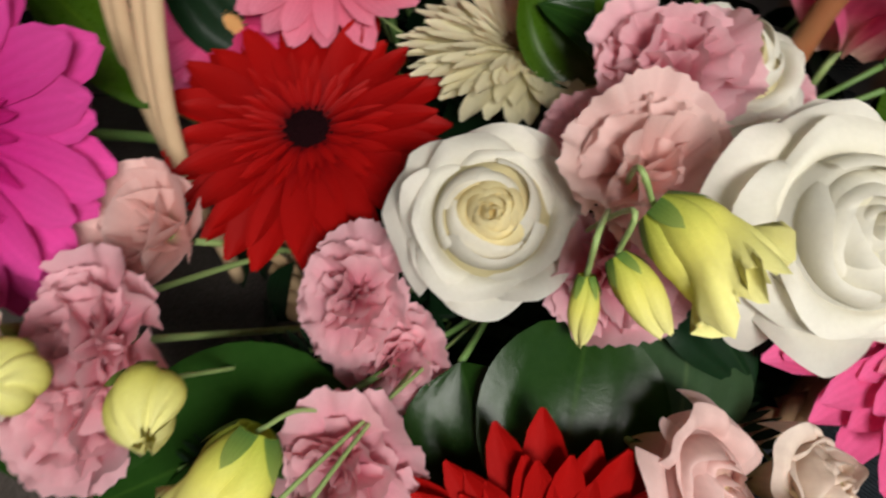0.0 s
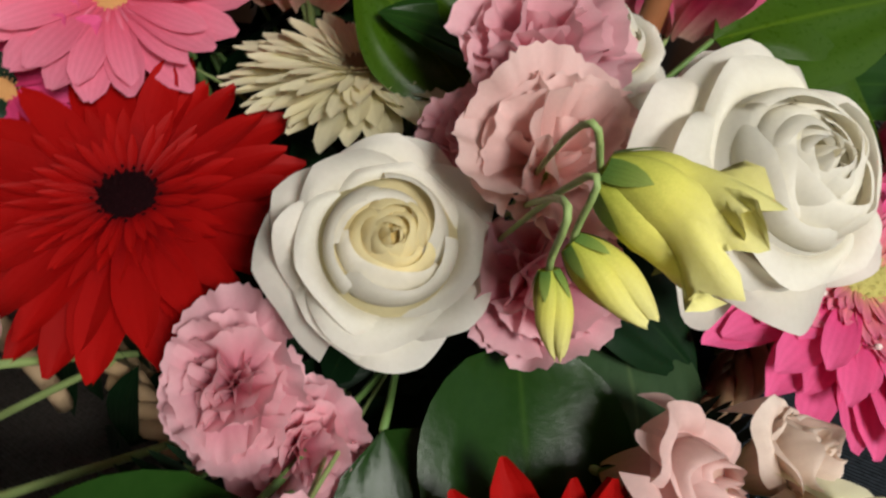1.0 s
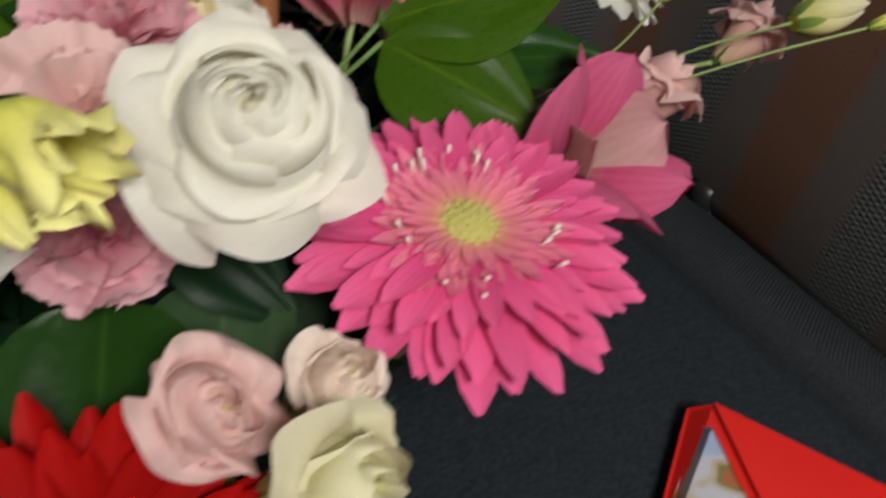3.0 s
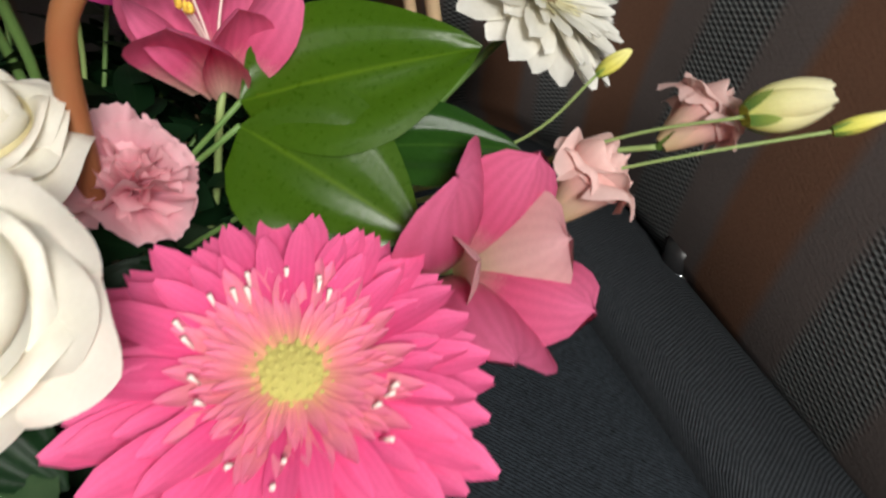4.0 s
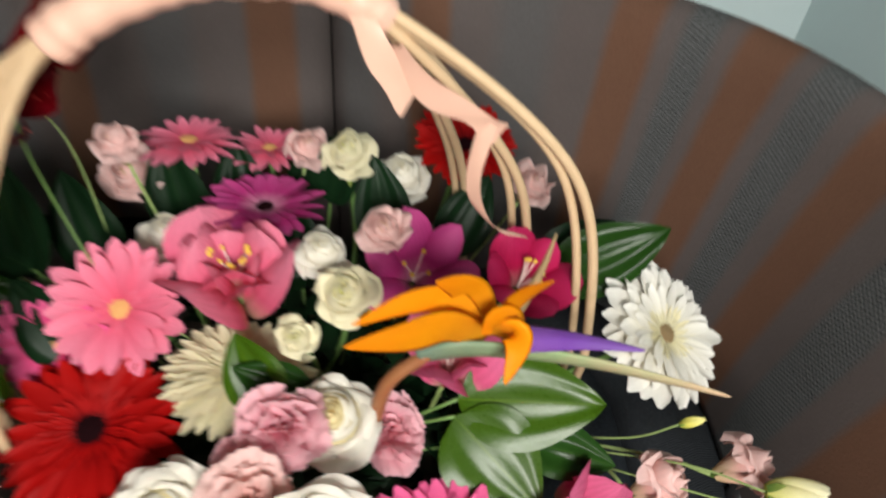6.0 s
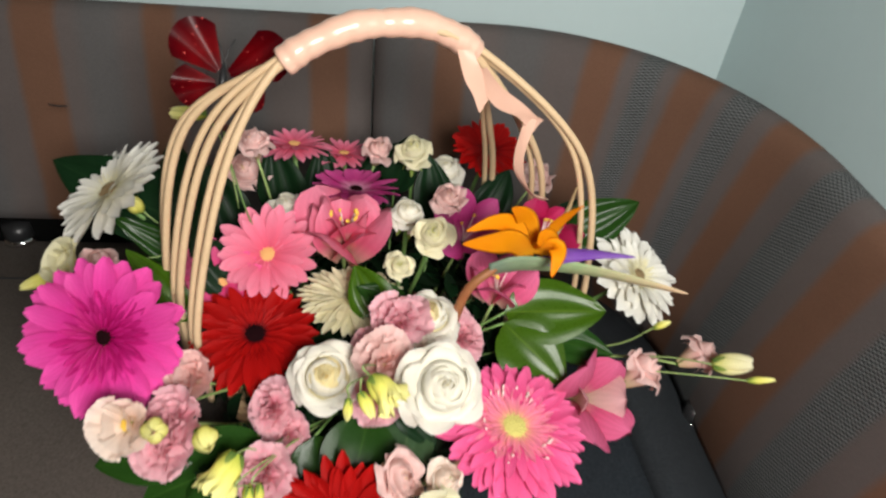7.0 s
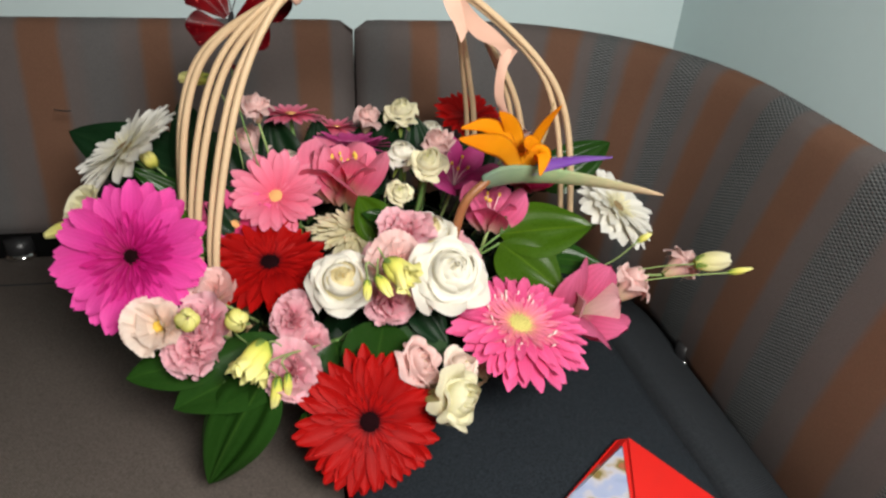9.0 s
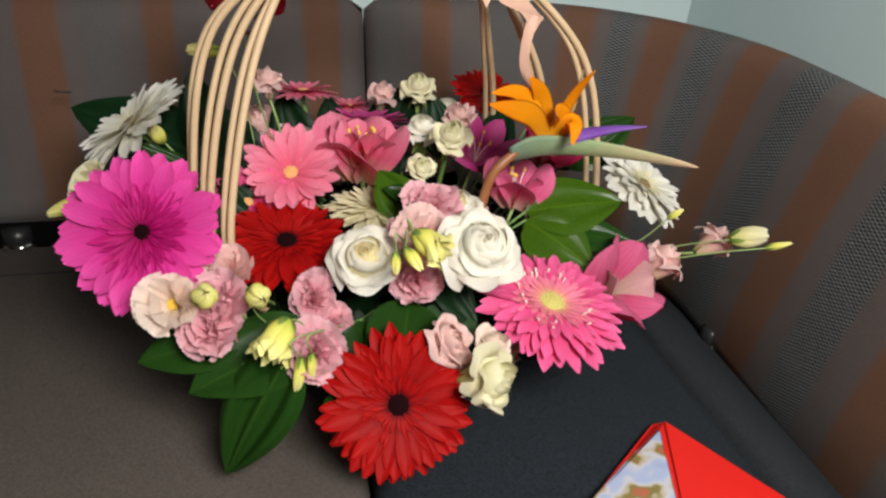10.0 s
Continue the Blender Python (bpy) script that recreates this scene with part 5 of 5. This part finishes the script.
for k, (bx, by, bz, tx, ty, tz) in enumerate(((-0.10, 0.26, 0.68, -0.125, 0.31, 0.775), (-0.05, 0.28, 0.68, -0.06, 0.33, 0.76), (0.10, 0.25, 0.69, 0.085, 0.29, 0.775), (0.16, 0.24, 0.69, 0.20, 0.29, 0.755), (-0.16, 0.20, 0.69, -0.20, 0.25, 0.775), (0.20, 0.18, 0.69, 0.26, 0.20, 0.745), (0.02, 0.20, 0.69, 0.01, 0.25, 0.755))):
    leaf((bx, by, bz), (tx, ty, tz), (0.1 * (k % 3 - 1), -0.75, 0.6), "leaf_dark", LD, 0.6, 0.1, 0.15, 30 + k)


def build_greenery():
    """The dark filling of small leaves, its green lowered to deepen the shade between the flowers."""
    g = random.Random(5)
    verts, faces, uvs = [], [], []
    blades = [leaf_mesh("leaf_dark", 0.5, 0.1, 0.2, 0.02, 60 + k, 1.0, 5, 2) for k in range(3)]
    for i in range(760):
        a, e = g.uniform(0, 6.28), g.uniform(0.0, 1.0)
        el = math.asin(0.05 + 0.92 * e)
        d = Vector((math.cos(a) * math.cos(el), math.sin(a) * math.cos(el), math.sin(el)))
        rr = g.uniform(0.55, 0.95)
        p = Vector((0.02, 0.11, 0.585)) + Vector((d.x * 0.225, d.y * 0.225, d.z * (0.10 + 0.05 * max(0, d.y)))) * rr
        m = facing(p, (d + Vector((g.uniform(-0.5, 0.5), g.uniform(-0.5, 0.5), g.uniform(-0.2, 0.5)))), g.uniform(0, 360), g.uniform(0.028, 0.055)) @ pose(0, -0.4, 0, g.uniform(-10, 35))
        me = g.choice(blades)
        base = len(verts)
        verts += [m @ v.co for v in me.vertices]
        faces += [tuple(base + k for k in f.vertices) for f in me.polygons]
        uv = {}
        for loop, data in zip(me.loops, me.uv_layers[0].data):
            uv[loop.vertex_index] = tuple(data.uv)
        uvs += [uv[k] for k in range(len(me.vertices))]
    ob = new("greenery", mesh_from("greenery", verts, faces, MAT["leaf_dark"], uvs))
    tagged(ob, "dark green filling leaves between the flowers", "foliage", kind="stuff")


build_greenery()


def fern(base, tip, face, pairs, width, seed):
    b, t = Vector(base), Vector(tip)
    y = (t - b)
    L = y.length
    y.normalize()
    z = Vector(face)
    z = (z - y * z.dot(y)).normalized()
    m = Matrix.Translation(b) @ Matrix((y.cross(z), y, z)).transposed().to_4x4()
    ob = thing("fern_frond", m, "dark green fern frond with narrow leaflets", "fern", "ferns in the basket")
    put("rachis", tube("rachis", [(0, 0, 0), (0, L * 0.5, 0.004), (0, L, 0)], 0.0009, MAT["stem"], 5), ob)
    me = leaf_mesh("leaf_dark", 0.2, 0.1, 0.15, 0.0, seed, 1.0, 5, 2)
    for k in range(pairs):
        u = (k + 1) / (pairs + 1)
        s = width * math.sin(math.pi * (0.15 + 0.8 * u)) ** 0.8
        for side in (-1, 1):
            put("leaflet", me, ob, pose(0, L * u, 0.002, 8, 0, -side * 62) @ Matrix.Scale(s, 4))
    return ob


fern((-0.085, -0.07, 0.645), (-0.165, -0.115, 0.650), (-0.1, -0.5, 0.85), 16, 0.022, 1)
fern((-0.09, -0.06, 0.65), (-0.175, -0.085, 0.652), (-0.1, -0.5, 0.85), 16, 0.02, 2)
fern((0.05, -0.09, 0.64), (0.015, -0.15, 0.60), (0.1, -0.6, 0.8), 14, 0.02, 3)
fern((0.05, -0.085, 0.65), (0.10, -0.13, 0.62), (0.1, -0.6, 0.8), 14, 0.02, 4)


# --- the bird of paradise ---
def blade3d(name, line, width, thick, mat, n=9, up_ref=(0, -0.35, 1)):
    """A keeled, tapering blade along a line: width and thickness vary from 0 to 1."""
    pts = spline(line, n)
    k = len(pts) - 1
    verts, faces, uvs = [], [], []
    ring = 8
    for i, p in enumerate(pts):
        u = i / k
        d = (pts[min(i + 1, k)] - pts[max(i - 1, 0)]).normalized()
        side = d.cross(Vector(up_ref)).normalized()
        up = side.cross(d)
        for j in range(ring):
            a = 2 * math.pi * j / ring
            verts.append(p + side * math.cos(a) * width(u) + up * math.sin(a) * thick(u))
            uvs.append((u, j / ring))
    for i in range(k):
        for j in range(ring):
            a, b = i * ring + j, i * ring + (j + 1) % ring
            faces.append((a, b, b + ring, a + ring))
    faces.append(tuple(range(ring))[::-1])
    faces.append(tuple(range(k * ring, k * ring + ring)))
    return mesh_from(name, verts, faces, mat, uvs)


def build_strelitzia():
    st = thing("bird_of_paradise", pose(0, 0, 0), "orange and violet bird of paradise flower with a green spathe", "strelitzia")
    lens = lambda w, a=0.75: (lambda u: w * (0.05 + 1.15 * math.sin(math.pi * min(1, 0.10 + 0.90 * u)) ** a * (1 - 0.35 * u)))
    put("stem", tube("stem", spline([(0.075, 0.05, 0.60), (0.096, 0.035, 0.70), (0.110, 0.035, 0.765), (0.138, 0.042, 0.793)], 8), lambda u: 0.0065 - 0.0015 * u, MAT["stem_strel"], 10), st, None, "stem flushed orange-red")
    spathe = [(0.132, 0.042, 0.790), (0.165, 0.043, 0.798), (0.21, 0.042, 0.796), (0.26, 0.038, 0.790), (0.32, 0.03, 0.780), (0.358, 0.024, 0.773)]
    put("spathe", blade3d("spathe", spathe, lambda u: 0.0035 * (1 - u) ** 0.5 + 0.0005, lambda u: 0.0185 * (1 - u) ** 0.75 * min(1, 0.6 + 3 * u) + 0.0007, MAT["spathe"]), st)
    for line, w in (([(0.178, 0.050, 0.802), (0.150, 0.030, 0.838), (0.120, 0.008, 0.855), (0.088, -0.010, 0.868)], 0.0125), ([(0.176, 0.055, 0.804), (0.152, 0.045, 0.846), (0.125, 0.025, 0.868), (0.092, 0.0, 0.876)], 0.010),
                    ([(0.180, 0.058, 0.806), (0.168, 0.055, 0.84), (0.157, 0.045, 0.862), (0.140, 0.030, 0.882)], 0.0125), ([(0.185, 0.050, 0.806), (0.194, 0.036, 0.828), (0.195, 0.020, 0.830), (0.187, 0.002, 0.816)], 0.0105),
                    ([(0.186, 0.055, 0.806), (0.193, 0.050, 0.838), (0.200, 0.040, 0.864), (0.210, 0.026, 0.890)], 0.0062), ([(0.184, 0.05, 0.806), (0.188, 0.045, 0.826), (0.180, 0.035, 0.84), (0.17, 0.02, 0.846)], 0.014)):
        put("sepal", blade3d("sepal", line, lens(w * 1.02), lens(w * 0.11), MAT["orange"], 9, (0, -0.9, 0.45)), st, None, "orange sepal")
    put("petal", blade3d("petal", [(0.192, 0.05, 0.802), (0.222, 0.042, 0.812), (0.248, 0.034, 0.820), (0.281, 0.024, 0.826)], lambda u: 0.011 * (1 - u) ** 0.8 + 0.0008, lambda u: 0.007 * (1 - u) + 0.0006, MAT["violet"]), st, None, "violet arrow-shaped petal")
    put("petal", blade3d("petal", [(0.19, 0.055, 0.806), (0.205, 0.065, 0.83), (0.215, 0.075, 0.85), (0.222, 0.085, 0.872)], lambda u: 0.005 * (1 - u) + 0.0008, lambda u: 0.004 * (1 - u) + 0.0006, MAT["disc_brown"]), st, None, "dark withered petal")


build_strelitzia()


# --- the butterfly on a wire ---
def build_butterfly():
    c = Vector((-0.148, 0.155, 0.940))
    m = facing(c, (0.1, -0.8, 0.6), -8, 1.2)
    b = thing("toy_butterfly", m, "red feather butterfly decoration with glitter on a wire", "decoration")
    def wing(rx, ry, ox, oy, a):
        def fn(u, v):
            r = 0.006 + u * rx * (1 - 0.25 * v * v)
            t = v * ry
            return (r * math.cos(t), r * math.sin(t) * 1.0, 0.004 * math.sin(5 * v) * u)
        return sheet("wing", 6, 8, fn, MAT["glitter_red"]), Matrix.Translation((ox, oy, 0)) @ Matrix.Rotation(radians(a), 4, "Z")
    for args in ((0.048, 0.55, 0, 0.004, 135), (0.036, 0.55, 0, -0.002, 195), (0.056, 0.5, 0, 0.004, 28), (0.034, 0.55, 0, -0.002, -20)):
        me, w = wing(*args)
        put("wing", me, b, w @ pose(0, 0, 0, 0, -18))
    put("body", tube("body", spline([(0, -0.02, 0), (0, 0, 0.002), (0, 0.014, 0)], 6), lambda u: 0.0035 * math.sin(math.pi * (0.15 + 0.7 * u)), MAT["black"]), b)
    for s in (-1, 1):
        put("antenna", tube("antenna", spline([(0, 0.013, 0), (s * 0.003, 0.025, 0.002), (s * 0.008, 0.036, 0.0)], 5), 0.0006, MAT["black"], 5), b)
    for k in range(3):
        loop = [(0.004 + 0.011 * math.cos(t * 0.52), -0.030 + (0.011 - 0.002 * k) * math.sin(t * 0.52), 0.003 * math.sin(t + k)) for t in range(13)]
        put("wire_curl", tube("wire_curl", loop, 0.0008, MAT["glitter_red"], 5, False), b)
    inv = m.inverted()
    put("wire", tube("wire", [inv @ p for p in spline([c, (-0.15, 0.15, 0.85), (-0.10, 0.12, 0.7), ROOT], 8)], 0.0008, MAT["stem"], 5), b)


build_butterfly()


# --- the greeting card on the seat ---
def build_card():
    tip, fold, left, right = Vector((0.289, -0.128, 0)), Vector((-0.30, -0.95, 0)).normalized(), Vector((-0.77, -0.64, 0)).normalized(), Vector((0.49, -0.87, 0)).normalized()
    card = thing("greeting_card", pose(0, 0, 0), "open greeting card with red flap and printed picture", "card")
    rise = 0.010

    def on(p, dz):
        return Vector((p.x, p.y, seat_z(p.x, p.y) + 0.008 + dz))

    def panel(name, a, b, c, d, mat, dz):
        bm = bmesh.new()
        lo = [bm.verts.new(on(p, dz + z)) for p, z in ((a, rise), (b, rise), (c, 0.0), (d, 0.0))]
        hi = [bm.verts.new(v.co + Vector((0, 0, 0.0012))) for v in lo]
        bm.faces.new(hi)
        bm.faces.new(lo[::-1])
        for i in range(4):
            bm.faces.new((lo[i], lo[(i + 1) % 4], hi[(i + 1) % 4], hi[i]))
        bmesh.ops.recalc_face_normals(bm, faces=bm.faces)
        return part(name, bm, mat, card)

    end = tip + fold * 0.21
    t2 = tip + right * 0.01
    panel("flap", t2, end, tip + right * 0.26 + fold * 0.06, tip + right * 0.26, MAT["card_red"], 0.002)
    panel("picture_panel", end, t2, tip + left * 0.0 + Vector((-0.004, 0, 0)), tip + left * 0.19, MAT["card_red"], 0.0)
    m, t, bsdf, out = nodes_of("printed_picture")
    tc = t.nodes.new("ShaderNodeTexCoord")
    ramp = t.nodes.new("ShaderNodeValToRGB")
    ramp.color_ramp.interpolation = "EASE"
    for k, (p, c) in enumerate(((0.0, (0.2, 0.24, 0.42)), (0.40, (0.36, 0.42, 0.6)), (0.47, (0.5, 0.5, 0.56)), (0.53, (0.45, 0.38, 0.28)), (0.58, (0.2, 0.17, 0.05)), (0.66, (0.4, 0.12, 0.06)))):
        e = ramp.color_ramp.elements[k] if k < 2 else ramp.color_ramp.elements.new(p)
        e.position, e.color = p, rgba(c)
    n = node(t, "ShaderNodeTexNoise", Scale=38.0, Detail=1.5)
    t.links.new(tc.outputs["Object"], n.inputs["Vector"])
    t.links.new(n.outputs[0], ramp.inputs[0])
    t.links.new(ramp.outputs[0], bsdf.inputs["Base Color"])
    bsdf.inputs["Roughness"].default_value = 0.3
    q0 = tip + left * 0.004 + fold * 0.008
    panel("picture", tip + fold * 0.19 + left * 0.006, tip + fold * 0.022 + left * 0.003, q0 + left * 0.006, tip + left * 0.175, m, 0.003)


build_card()


# the plan's units become metres
for ob in [o for o in scene.objects if o.parent is None and o.type in ("MESH", "EMPTY")]:
    ob.matrix_basis = Matrix.Scale(UNIT, 4) @ ob.matrix_basis
